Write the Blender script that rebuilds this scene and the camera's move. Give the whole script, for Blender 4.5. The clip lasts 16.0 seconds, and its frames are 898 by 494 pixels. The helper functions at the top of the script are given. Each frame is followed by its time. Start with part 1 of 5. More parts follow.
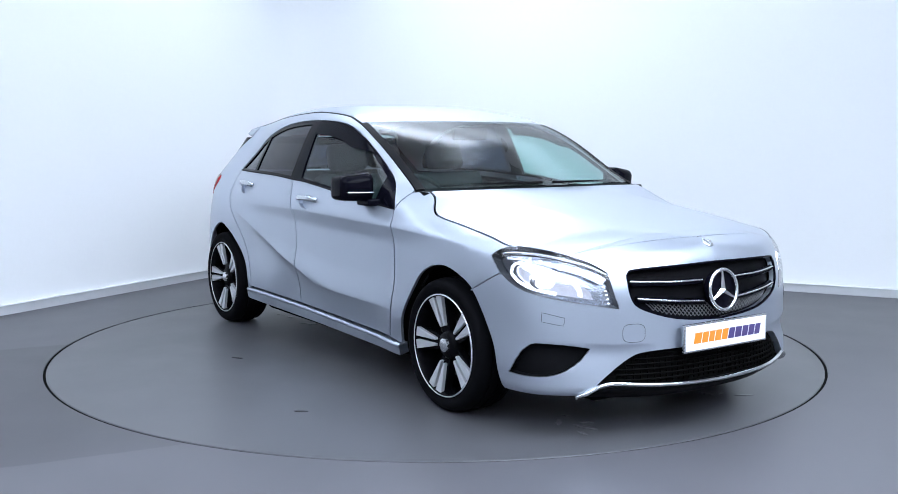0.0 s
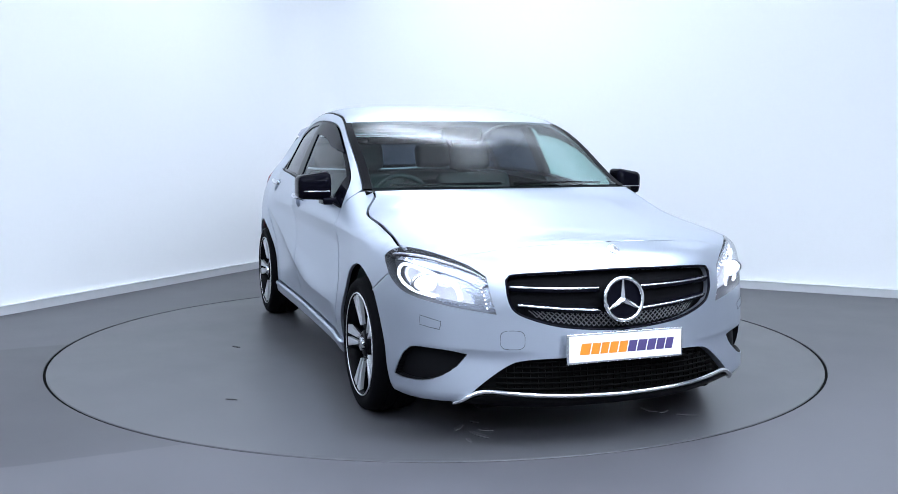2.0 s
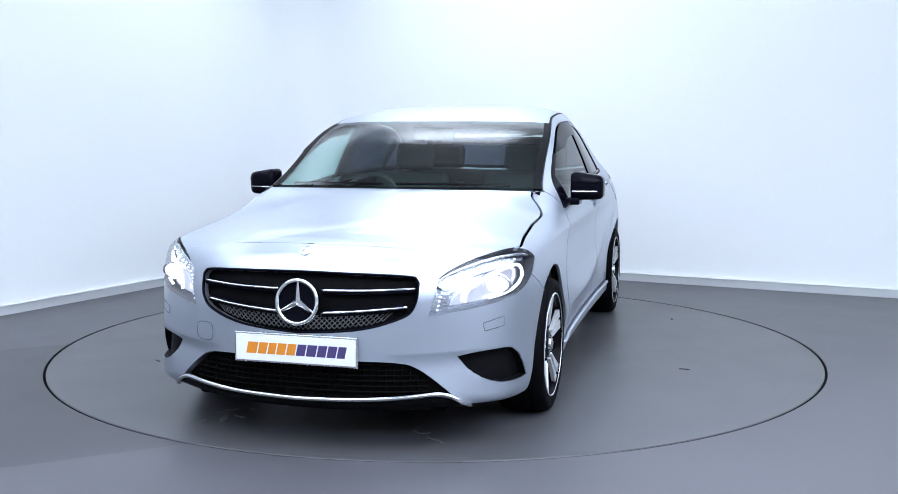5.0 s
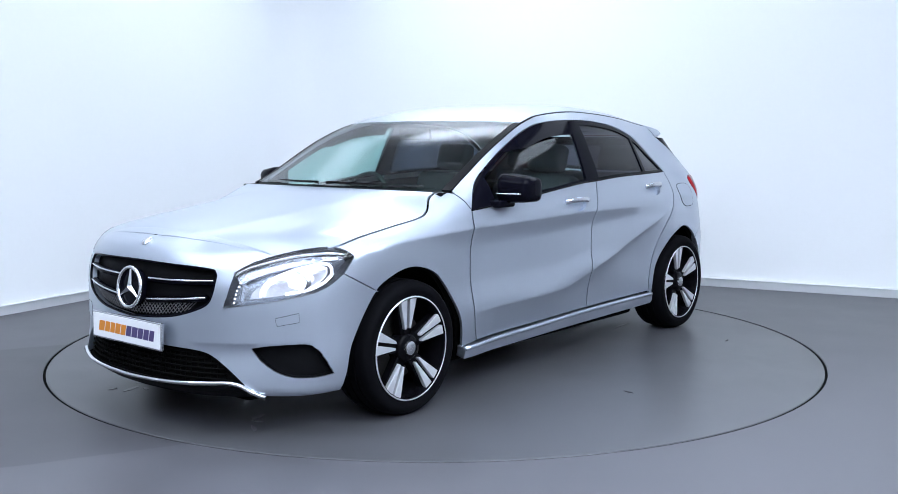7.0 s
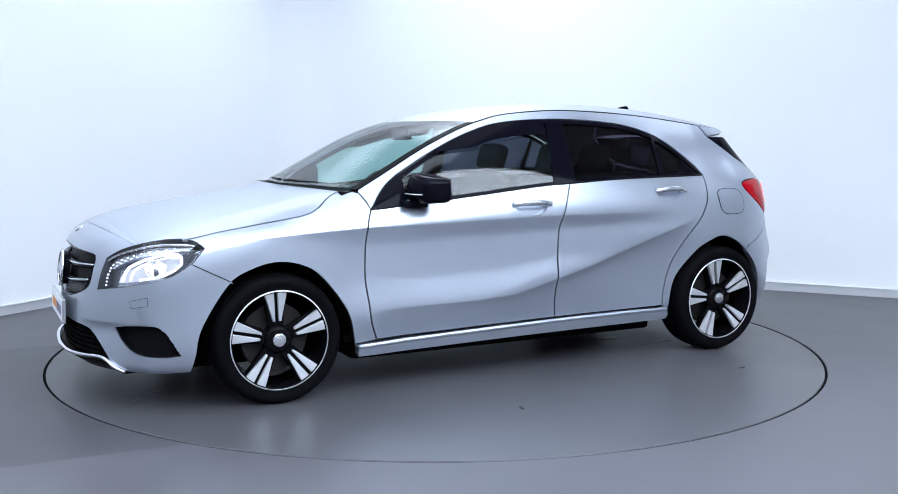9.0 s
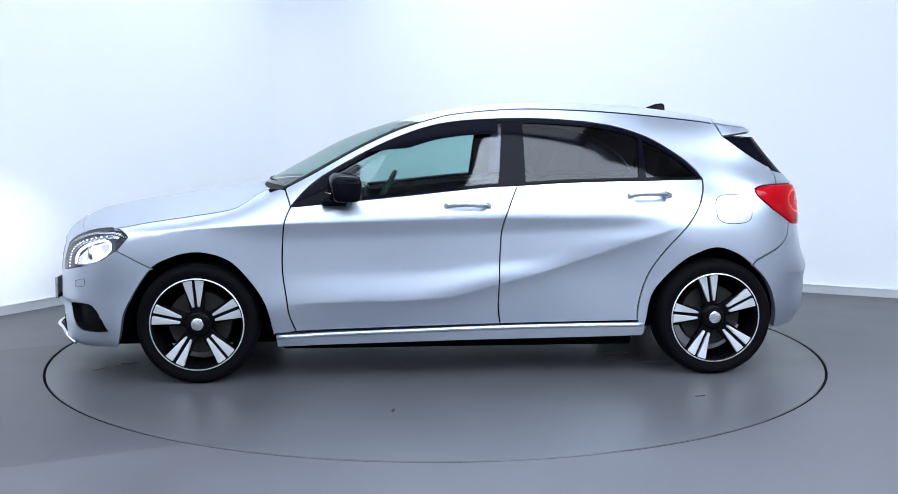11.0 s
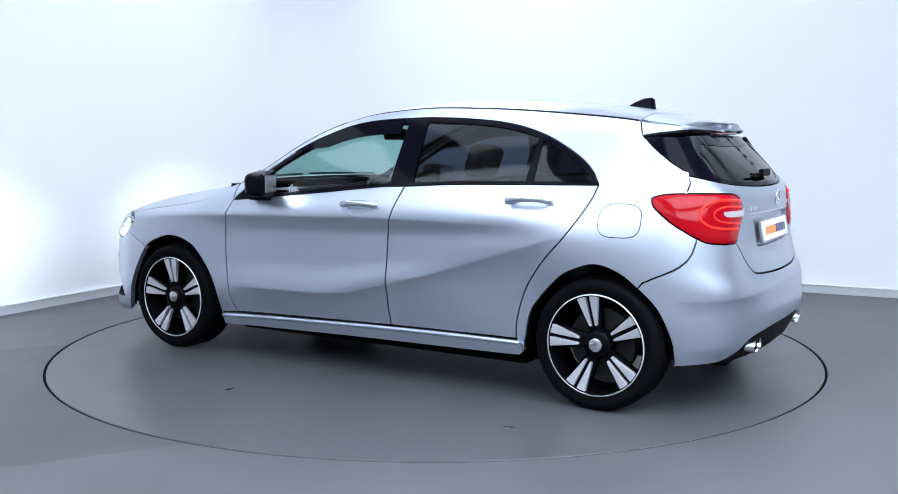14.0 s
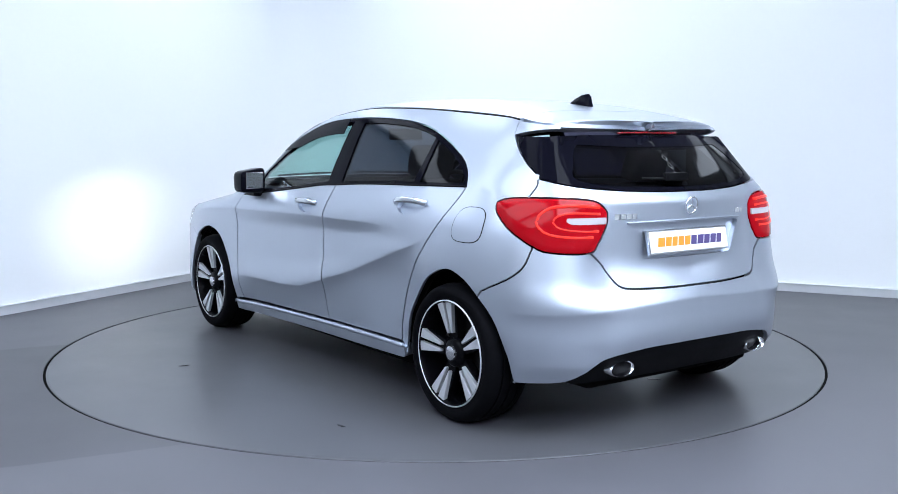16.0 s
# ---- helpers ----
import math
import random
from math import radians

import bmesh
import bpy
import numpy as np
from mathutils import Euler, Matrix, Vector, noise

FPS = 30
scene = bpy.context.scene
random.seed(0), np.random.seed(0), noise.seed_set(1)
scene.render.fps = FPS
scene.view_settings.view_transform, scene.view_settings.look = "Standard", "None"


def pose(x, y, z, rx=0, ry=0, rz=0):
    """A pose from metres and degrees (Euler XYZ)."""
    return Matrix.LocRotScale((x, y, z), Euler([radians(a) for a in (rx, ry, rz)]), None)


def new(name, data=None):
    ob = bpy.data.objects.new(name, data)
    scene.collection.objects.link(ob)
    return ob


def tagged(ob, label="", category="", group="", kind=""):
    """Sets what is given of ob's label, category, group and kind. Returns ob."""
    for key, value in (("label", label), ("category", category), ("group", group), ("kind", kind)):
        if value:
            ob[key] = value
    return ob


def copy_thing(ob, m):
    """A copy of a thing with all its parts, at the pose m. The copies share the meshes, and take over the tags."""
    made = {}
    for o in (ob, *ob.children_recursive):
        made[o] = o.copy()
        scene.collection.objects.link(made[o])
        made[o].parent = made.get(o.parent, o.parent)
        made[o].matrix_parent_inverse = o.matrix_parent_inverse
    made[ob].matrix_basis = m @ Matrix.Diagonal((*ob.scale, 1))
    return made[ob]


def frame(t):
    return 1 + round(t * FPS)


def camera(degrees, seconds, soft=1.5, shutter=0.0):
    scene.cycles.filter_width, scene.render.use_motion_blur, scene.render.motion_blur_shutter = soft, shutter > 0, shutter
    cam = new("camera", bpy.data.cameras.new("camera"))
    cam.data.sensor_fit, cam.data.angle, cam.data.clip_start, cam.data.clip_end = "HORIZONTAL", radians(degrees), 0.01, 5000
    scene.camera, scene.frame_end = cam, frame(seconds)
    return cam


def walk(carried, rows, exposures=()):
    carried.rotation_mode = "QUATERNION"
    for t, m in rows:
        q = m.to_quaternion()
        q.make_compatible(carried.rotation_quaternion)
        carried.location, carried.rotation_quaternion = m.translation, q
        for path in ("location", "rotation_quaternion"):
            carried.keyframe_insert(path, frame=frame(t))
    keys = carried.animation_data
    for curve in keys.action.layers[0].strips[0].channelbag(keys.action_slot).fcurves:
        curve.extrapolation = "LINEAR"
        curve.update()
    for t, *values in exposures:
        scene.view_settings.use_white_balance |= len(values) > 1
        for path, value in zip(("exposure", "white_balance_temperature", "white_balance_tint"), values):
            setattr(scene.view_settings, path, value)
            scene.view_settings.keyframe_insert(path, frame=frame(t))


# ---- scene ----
cam = camera(49.52, 16.0, soft=0.9)
EYE = (0.0, -5.9015, 1.2449)
CAM = pose(EYE[0], EYE[1], EYE[2], 0, 0, -0.699) @ pose(0, 0, 0, 90 - 6.311, 0, 0) @ pose(0, 0, 0, 0, 0, 0.063)
walk(cam, [(0.0, CAM), (16.0, CAM)], exposures=[(0.0, 0.05), (16.0, 0.05)])

# heading of the turntable, degrees, over the seconds of the clip
TURN = [(0, -56.33), (0.5, -57.53), (1, -60.50), (1.5, -64.90), (2, -70.85), (2.5, -76.59), (3, -82.77), (3.5, -88.51), (4, -94.61), (4.5, -100.39), (5, -106.53), (5.2, -108.94), (7.3, -133.78), (7.5, -136.13), (8, -142.12), (8.5, -147.77), (9, -153.75), (11.5, -182.21), (12, -188.23), (12.5, -193.82), (13, -199.80), (13.5, -205.45), (14, -211.62), (14.5, -217.31), (15, -223.39), (15.5, -229.02), (16, -235.05)]

# ---- world: a windowless studio, lit by its ceiling panels ----
world = bpy.data.worlds.new("studio_dark")
scene.world = world
world.use_nodes = True
world.node_tree.nodes["Background"].inputs[0].default_value = (0.02, 0.02, 0.022, 1)
PANEL_LIGHT = 2.8
LEFT_LIGHT = 3.0
SOFTBOX_LIGHT = 10.0
SIDE_LIGHT = 4.2
SPOT_LIGHT = 10.5
OVERHEAD_LIGHT = 2.4
LAMP_TINT = (0.80, 0.913, 1.085)


# ---- materials ----
def mat(name, color=(0.8, 0.8, 0.8), rough=0.5, metal=0.0, coat=0.0, emit=None, strength=0.0, trans=0.0, ior=1.45, spec=0.5):
    m = bpy.data.materials.new(name)
    m.use_nodes = True
    b = m.node_tree.nodes["Principled BSDF"]
    b.inputs["Base Color"].default_value = (*color, 1)
    b.inputs["Roughness"].default_value = rough
    b.inputs["Metallic"].default_value = metal
    b.inputs["Coat Weight"].default_value = coat
    b.inputs["Coat Roughness"].default_value = 0.03
    b.inputs["Transmission Weight"].default_value = trans
    b.inputs["IOR"].default_value = ior
    b.inputs["Specular IOR Level"].default_value = spec
    if emit:
        b.inputs["Emission Color"].default_value = (*emit, 1)
        b.inputs["Emission Strength"].default_value = strength
    return m


def nd(m, kind, **kw):
    n = m.node_tree.nodes.new(kind)
    for k, v in kw.items():
        n.inputs[k].default_value = v
    return n


def vary(m, scale=8.0, amount=0.12, bump=0.0, bump_scale=200.0, rough_amount=0.0, big=0.7):
    """Two scales of tone over the base colour, grain in the relief and the gloss."""
    t, l = m.node_tree, m.node_tree.links
    b = t.nodes["Principled BSDF"]
    base = tuple(b.inputs["Base Color"].default_value)
    co = nd(m, "ShaderNodeTexCoord")
    n1 = nd(m, "ShaderNodeTexNoise", Scale=scale, Detail=6.0, Roughness=0.6)
    n2 = nd(m, "ShaderNodeTexNoise", Scale=big, Detail=3.0)
    l.new(co.outputs["Object"], n1.inputs["Vector"])
    l.new(co.outputs["Object"], n2.inputs["Vector"])
    add = nd(m, "ShaderNodeMath")
    l.new(n1.outputs["Fac"], add.inputs[0])
    l.new(n2.outputs["Fac"], add.inputs[1])
    rng = nd(m, "ShaderNodeMapRange")
    l.new(add.outputs[0], rng.inputs[0])
    rng.inputs[1].default_value, rng.inputs[2].default_value = 0.6, 1.4
    rng.inputs[3].default_value, rng.inputs[4].default_value = 1 - amount, 1 + amount
    mul = nd(m, "ShaderNodeVectorMath")
    mul.operation = "SCALE"
    mul.inputs[0].default_value = base[:3]
    l.new(rng.outputs[0], mul.inputs["Scale"])
    l.new(mul.outputs[0], b.inputs["Base Color"])
    if rough_amount:
        r = nd(m, "ShaderNodeMapRange")
        l.new(add.outputs[0], r.inputs[0])
        r0 = b.inputs["Roughness"].default_value
        r.inputs[1].default_value, r.inputs[2].default_value = 0.6, 1.4
        r.inputs[3].default_value, r.inputs[4].default_value = r0 - rough_amount, r0 + rough_amount
        l.new(r.outputs[0], b.inputs["Roughness"])
    if bump:
        n3 = nd(m, "ShaderNodeTexNoise", Scale=bump_scale, Detail=3.0)
        l.new(co.outputs["Object"], n3.inputs["Vector"])
        bp = nd(m, "ShaderNodeBump", Strength=bump, Distance=0.002)
        l.new(n3.outputs["Fac"], bp.inputs["Height"])
        l.new(bp.outputs[0], b.inputs["Normal"])
    return m


PAINT = vary(mat("silver_paint", (0.48, 0.523, 0.60), 0.39, 0.90, 0.35), 900, 0.06, 0.02, 1500, 0.03)
BLACK = vary(mat("black_plastic", (0.004, 0.004, 0.005), 0.5, spec=0.06), 60, 0.2, 0.1, 600, 0.08)
GLOSSBLACK = mat("gloss_black", (0.003, 0.003, 0.006), 0.08, 0.0, 0.0, spec=0.05)
DARK = mat("dark_underbody", (0.003, 0.003, 0.003), 0.95, spec=0.05)
RUBBER = vary(mat("tyre_rubber", (0.0035, 0.0035, 0.0045), 0.65, spec=0.03), 40, 0.25, 0.2, 300, 0.08)
CHROME = mat("chrome", (0.82, 0.83, 0.85), 0.12, 1.0)
SATIN = mat("satin_chrome", (0.75, 0.76, 0.79), 0.25, 1.0)
ALU = vary(mat("machined_alloy", (0.62, 0.63, 0.66), 0.40, 0.6), 500, 0.08, 0.05, 900)
RIMBLACK = mat("black_wheel_paint", (0.003, 0.003, 0.004), 0.25, spec=0.06)
WALLM = vary(mat("white_wall_paint", (0.80, 0.81, 0.82), 0.65), 30, 0.012, 0.05, 90, 0.05, 0.5)
TRIMM = vary(mat("white_gloss_trim", (0.82, 0.83, 0.84), 0.35), 20, 0.03)
SKIRT = vary(mat("pale_grey_skirting", (0.50, 0.51, 0.53), 0.45), 20, 0.04)
CEILM = vary(mat("white_ceiling", (0.78, 0.78, 0.78), 0.8), 20, 0.02)
PANELM = mat("light_diffuser", (0.9, 0.9, 0.9), 0.5, emit=LAMP_TINT, strength=PANEL_LIGHT)
SOFTBOXM = mat("softbox_diffuser", (0.9, 0.9, 0.9), 0.5, emit=LAMP_TINT, strength=SOFTBOX_LIGHT)
SPOTBOXM = mat("small_softbox_diffuser", (0.9, 0.9, 0.9), 0.5, emit=LAMP_TINT, strength=SPOT_LIGHT)
OVERM = mat("wide_softbox_diffuser", (0.9, 0.9, 0.9), 0.5, emit=LAMP_TINT, strength=OVERHEAD_LIGHT)
LEFTM = mat("dim_light_diffuser", (0.9, 0.9, 0.9), 0.5, emit=LAMP_TINT, strength=LEFT_LIGHT)
SIDEBOXM = mat("dim_softbox_diffuser", (0.9, 0.9, 0.9), 0.5, emit=LAMP_TINT, strength=SIDE_LIGHT)
WHITEM = mat("white_plate", (0.82, 0.82, 0.84), 0.35)


def glass(name, color, rough=0.03, least=0.035):
    m = bpy.data.materials.new(name)
    m.use_nodes = True
    t = m.node_tree
    t.nodes.remove(t.nodes["Principled BSDF"])
    out = t.nodes["Material Output"]
    tr = t.nodes.new("ShaderNodeBsdfTransparent")
    tr.inputs[0].default_value = (*color, 1)
    gl = t.nodes.new("ShaderNodeBsdfGlossy")
    gl.inputs["Roughness"].default_value = rough
    lw = t.nodes.new("ShaderNodeLayerWeight")
    lw.inputs[0].default_value = 0.5
    pw = t.nodes.new("ShaderNodeMath")
    pw.operation = "POWER"
    pw.inputs[1].default_value = 5.0
    t.links.new(lw.outputs["Facing"], pw.inputs[0])
    fr = t.nodes.new("ShaderNodeMapRange")
    fr.inputs[3].default_value, fr.inputs[4].default_value = least, 0.9
    t.links.new(pw.outputs[0], fr.inputs[0])
    mx = t.nodes.new("ShaderNodeMixShader")
    t.links.new(fr.outputs[0], mx.inputs[0])
    t.links.new(tr.outputs[0], mx.inputs[1])
    t.links.new(gl.outputs[0], mx.inputs[2])
    t.links.new(mx.outputs[0], out.inputs["Surface"])
    return m


GLASS = glass("clear_green_glass", (0.56, 0.74, 0.72), 0.03, 0.05)
SCREEN = glass("dusty_green_windscreen", (0.52, 0.75, 0.71), 0.20, 0.05)
TINT = glass("dark_tinted_glass", (0.07, 0.07, 0.105), 0.06, 0.028)
LENS = glass("clear_lamp_cover", (0.90, 0.92, 0.95))


# ---- small builders ----
def part(name, bm, material, parent, label=""):
    me = bpy.data.meshes.new(name)
    if isinstance(bm, tuple):
        me.from_pydata(*bm)
    else:
        bm.to_mesh(me)
        bm.free()
    me.materials.append(material)
    ob = new(name, me)
    ob.parent = parent
    if label:
        tagged(ob, label)
    return ob


def smooth(ob, angle=35):
    ob.data.shade_smooth()
    ob.data.set_sharp_from_angle(angle=radians(angle))
    return ob


def box(bm, x0, x1, y0, y1, z0, z1, bevel=0.0, m=None):
    r = bmesh.ops.create_cube(bm, size=1.0)
    vs = r["verts"]
    bmesh.ops.transform(bm, matrix=Matrix.Translation(((x0 + x1) / 2, (y0 + y1) / 2, (z0 + z1) / 2)) @ Matrix.Diagonal((x1 - x0, y1 - y0, z1 - z0, 1)), verts=vs)
    if bevel:
        es = list({e for v in vs for e in v.link_edges})
        r = bmesh.ops.bevel(bm, geom=es, offset=bevel, segments=3, profile=0.6, affect="EDGES")
        vs = list({v for f in r["faces"] for v in f.verts} | {v for v in vs if v.is_valid})
    if m is not None:
        bmesh.ops.transform(bm, matrix=m, verts=vs)
    return vs


def lathe(prof, n=64, axis="y"):
    """Closed ring of revolution about the y axis from (radius, y) pairs."""
    bm = bmesh.new()
    rings = []
    for r, y in prof:
        rings.append([bm.verts.new((r * math.cos(2 * math.pi * i / n), y, r * math.sin(2 * math.pi * i / n))) for i in range(n)])
    for a, b in zip(rings, rings[1:]):
        for i in range(n):
            j = (i + 1) % n
            bm.faces.new((a[i], a[j], b[j], b[i]))
    bmesh.ops.recalc_face_normals(bm, faces=bm.faces)
    return bm


def tube(points, r=0.004, n=8, closed=False, flat=1.0):
    """A rod of radius r along the points."""
    pts = [Vector(p) for p in points]
    bm = bmesh.new()
    rings = []
    for i, p in enumerate(pts):
        a = pts[i - 1] if (i or closed) else p
        b = pts[(i + 1) % len(pts)] if (i + 1 < len(pts) or closed) else p
        d = (b - a).normalized()
        s = d.cross(Vector((0, 0, 1)))
        s = s.normalized() if s.length > 1e-4 else Vector((1, 0, 0))
        u = s.cross(d)
        rings.append([bm.verts.new(p + s * r * math.cos(2 * math.pi * k / n) + u * r * flat * math.sin(2 * math.pi * k / n)) for k in range(n)])
    m = len(rings)
    for i in range(m if closed else m - 1):
        a, b = rings[i], rings[(i + 1) % m]
        for k in range(n):
            bm.faces.new((a[k], a[(k + 1) % n], b[(k + 1) % n], b[k]))
    if not closed:
        bm.faces.new(rings[0][::-1])
        bm.faces.new(rings[-1])
    bmesh.ops.recalc_face_normals(bm, faces=bm.faces)
    return bm


# ---- the studio ----
CORNER = Vector((-1.37, 4.19, 0))
LDIR = Vector((-0.469, -0.883, 0)).normalized()
RDIR = Vector((0.893, -0.449, 0)).normalized()
ROOM_L, ROOM_R, ROOM_H = 4.9, 13.0, 3.3
DEPTH = 13.5
ROUND = 0.5


def corner_line(inset):
    """Foot of the two seen walls, with the rounded corner, set in from the wall by inset."""
    n_l = Vector((-LDIR.y, LDIR.x, 0)) * (1 if RDIR.dot(Vector((-LDIR.y, LDIR.x, 0))) > 0 else -1)
    n_r = Vector((-RDIR.y, RDIR.x, 0)) * (1 if LDIR.dot(Vector((-RDIR.y, RDIR.x, 0))) > 0 else -1)
    pts = [CORNER + LDIR * ROOM_L + n_l * inset]
    c = CORNER + LDIR * ROUND + RDIR * ROUND
    for i in range(13):
        f = i / 12 * math.pi / 2
        pts.append(c - (RDIR * math.cos(f) + LDIR * math.sin(f)) * (ROUND - inset))
    pts.append(CORNER + RDIR * ROOM_R + n_r * inset)
    return pts


def strip(name, z0, z1, t0, t1, material, label, cat):
    """A wall or skirting along the seen corner: from inset t0 (front) back to t1."""
    a, b = corner_line(t0), corner_line(t1)
    bm = bmesh.new()
    rows = [[bm.verts.new((p.x, p.y, z)) for p in line] for line, z in ((a, z0), (a, z1), (b, z1), (b, z0))]
    for k in range(4):
        u, v = rows[k], rows[(k + 1) % 4]
        for i in range(len(u) - 1):
            bm.faces.new((u[i], u[i + 1], v[i + 1], v[i]))
    bm.faces.new([r[0] for r in rows])
    bm.faces.new([r[-1] for r in rows][::-1])
    bmesh.ops.recalc_face_normals(bm, faces=bm.faces)
    ob = part(name, bm, material, None)
    smooth(ob, 30)
    return tagged(ob, label, cat, kind="structure")


strip("wall_1", 0, ROOM_H, 0.0, -0.15, WALLM, "plain white painted studio wall with a rounded corner", "wall")
base = strip("baseboard", 0, 0.066, 0.018, 0.001, SKIRT, "white painted skirting board along the wall", "baseboard")
strip("trim", 0.0665, 0.074, 0.026, 0.001, TRIMM, "thin white cap strip on the skirting board", "trim")
P_L, P_R = CORNER + LDIR * ROOM_L, CORNER + RDIR * ROOM_R
P_B = CORNER + LDIR * DEPTH
FAR = P_B + RDIR * ROOM_R


def back_wall(name, p, q, material):
    d = (q - p).normalized()
    n = Vector((-d.y, d.x, 0))
    if n.dot(CORNER - p) > 0:
        n = -n
    bm = bmesh.new()
    foot = [p, q, q + n * 0.15, p + n * 0.15]
    lo = [bm.verts.new((v.x, v.y, 0)) for v in foot]
    hi = [bm.verts.new((v.x, v.y, ROOM_H)) for v in foot]
    bm.faces.new(lo[::-1])
    bm.faces.new(hi)
    for i in range(4):
        bm.faces.new((lo[i], lo[(i + 1) % 4], hi[(i + 1) % 4], hi[i]))
    bmesh.ops.recalc_face_normals(bm, faces=bm.faces)
    tagged(part(name, bm, material, None), "plain studio wall out of view, greyed to darken the car's reflections" if material is BACKM else "plain white painted studio wall", "wall", kind="structure")


# out of view; grey is added here so the car's left-facing sides mirror less light
BACKM = vary(mat("unseen_wall_grey", (0.45, 0.455, 0.47), 0.7), 30, 0.03, 0.05, 90, 0.05, 0.5)
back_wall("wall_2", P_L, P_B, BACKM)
back_wall("wall_3", P_B, FAR, WALLM)
back_wall("wall_4", FAR, P_R, WALLM)


# floor with a round hole for the turntable
R_TABLE = 2.24


def floor_mat(name, color, rough, dark=False):
    """Sheet vinyl: mottled; where dark is set, a straight darker band fades out towards +x."""
    m = vary(mat(name, color, rough, spec=0.35), 2.6, 0.20, 0.06, 240, 0.06, 0.35)
    if not dark:
        return m
    t, l = m.node_tree, m.node_tree.links
    b = t.nodes["Principled BSDF"]
    src = b.inputs["Base Color"].links[0].from_socket
    co = nd(m, "ShaderNodeTexCoord")
    wob = nd(m, "ShaderNodeTexNoise", Scale=3.0, Detail=4.0)
    l.new(co.outputs["Object"], wob.inputs["Vector"])

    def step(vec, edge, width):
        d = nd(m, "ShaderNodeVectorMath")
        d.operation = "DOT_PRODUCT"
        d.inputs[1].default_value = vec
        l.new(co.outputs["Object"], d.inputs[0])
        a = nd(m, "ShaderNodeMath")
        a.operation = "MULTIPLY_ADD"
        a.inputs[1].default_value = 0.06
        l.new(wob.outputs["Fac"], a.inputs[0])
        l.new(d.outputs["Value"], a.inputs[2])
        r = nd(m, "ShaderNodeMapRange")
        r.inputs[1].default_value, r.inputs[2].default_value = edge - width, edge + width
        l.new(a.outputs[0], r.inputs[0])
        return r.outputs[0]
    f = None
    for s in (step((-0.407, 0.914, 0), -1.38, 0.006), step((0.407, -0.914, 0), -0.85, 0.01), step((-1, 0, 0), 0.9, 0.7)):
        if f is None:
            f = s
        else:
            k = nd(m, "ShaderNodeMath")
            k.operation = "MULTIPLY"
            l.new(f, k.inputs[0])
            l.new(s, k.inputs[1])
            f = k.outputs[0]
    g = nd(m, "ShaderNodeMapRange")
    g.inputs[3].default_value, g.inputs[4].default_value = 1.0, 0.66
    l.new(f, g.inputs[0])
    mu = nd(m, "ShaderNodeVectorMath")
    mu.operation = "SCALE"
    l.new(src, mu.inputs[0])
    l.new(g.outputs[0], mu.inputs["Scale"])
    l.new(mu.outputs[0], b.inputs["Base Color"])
    return m


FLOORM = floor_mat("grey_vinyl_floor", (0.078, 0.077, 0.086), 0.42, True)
TABLEM = floor_mat("grey_vinyl_turntable", (0.069, 0.069, 0.076), 0.34)


def build_floor():
    bm = bmesh.new()
    n = 160
    cs = [P_B, FAR, P_R, CORNER]
    ctr = Vector((0, 0, 0))
    inner = [bm.verts.new(((R_TABLE + 0.007) * math.cos(2 * math.pi * i / n), (R_TABLE + 0.007) * math.sin(2 * math.pi * i / n), 0)) for i in range(n)]
    low = [bm.verts.new((v.co.x, v.co.y, -0.05)) for v in inner]
    outer = []
    for i in range(n):
        d = Vector((math.cos(2 * math.pi * i / n), math.sin(2 * math.pi * i / n), 0))
        best = 1e9
        for a, b in zip(cs, cs[1:] + cs[:1]):
            e = b - a
            det = d.x * -e.y + d.y * e.x
            if abs(det) < 1e-9:
                continue
            k = (a.x * -e.y + a.y * e.x) / det
            u = (d.x * a.y - d.y * a.x) / det
            if k > 0 and -1e-6 <= u <= 1 + 1e-6:
                best = min(best, k)
        outer.append(bm.verts.new(d * (best + 0.25)))
    for i in range(n):
        j = (i + 1) % n
        bm.faces.new((inner[i], outer[i], outer[j], inner[j]))
        bm.faces.new((low[i], inner[i], inner[j], low[j]))
    bmesh.ops.recalc_face_normals(bm, faces=bm.faces)
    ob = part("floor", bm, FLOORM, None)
    tagged(ob, "grey vinyl studio floor with faint scuffs round the turntable", "floor", kind="structure")


build_floor()


def build_table():
    root = new("turntable")
    tagged(root, "round grey turntable flush with the studio floor, dark gap round it", "turntable")
    prof = [(0.0005, 0), (1.2, 0), (R_TABLE - 0.012, 0), (R_TABLE - 0.008, -0.003), (R_TABLE - 0.008, -0.05)]
    bm = lathe(prof, 160)
    bmesh.ops.transform(bm, matrix=pose(0, 0, 0, 90), verts=bm.verts)
    bmesh.ops.recalc_face_normals(bm, faces=bm.faces)
    ob = part("table_top", bm, TABLEM, root)
    smooth(ob, 30)
    bm = lathe([(R_TABLE - 0.0078, -0.045), (R_TABLE - 0.0078, -0.004), (R_TABLE + 0.0065, -0.004), (R_TABLE + 0.0065, -0.045)], 160)
    bmesh.ops.transform(bm, matrix=pose(0, 0, 0, 90), verts=bm.verts)
    for v in bm.verts:
        v.co.z = -abs(v.co.z)
    bmesh.ops.recalc_face_normals(bm, faces=bm.faces)
    part("gap_seal", bm, DARK, root, "dark seal under the gap")
    return root


turntable = build_table()


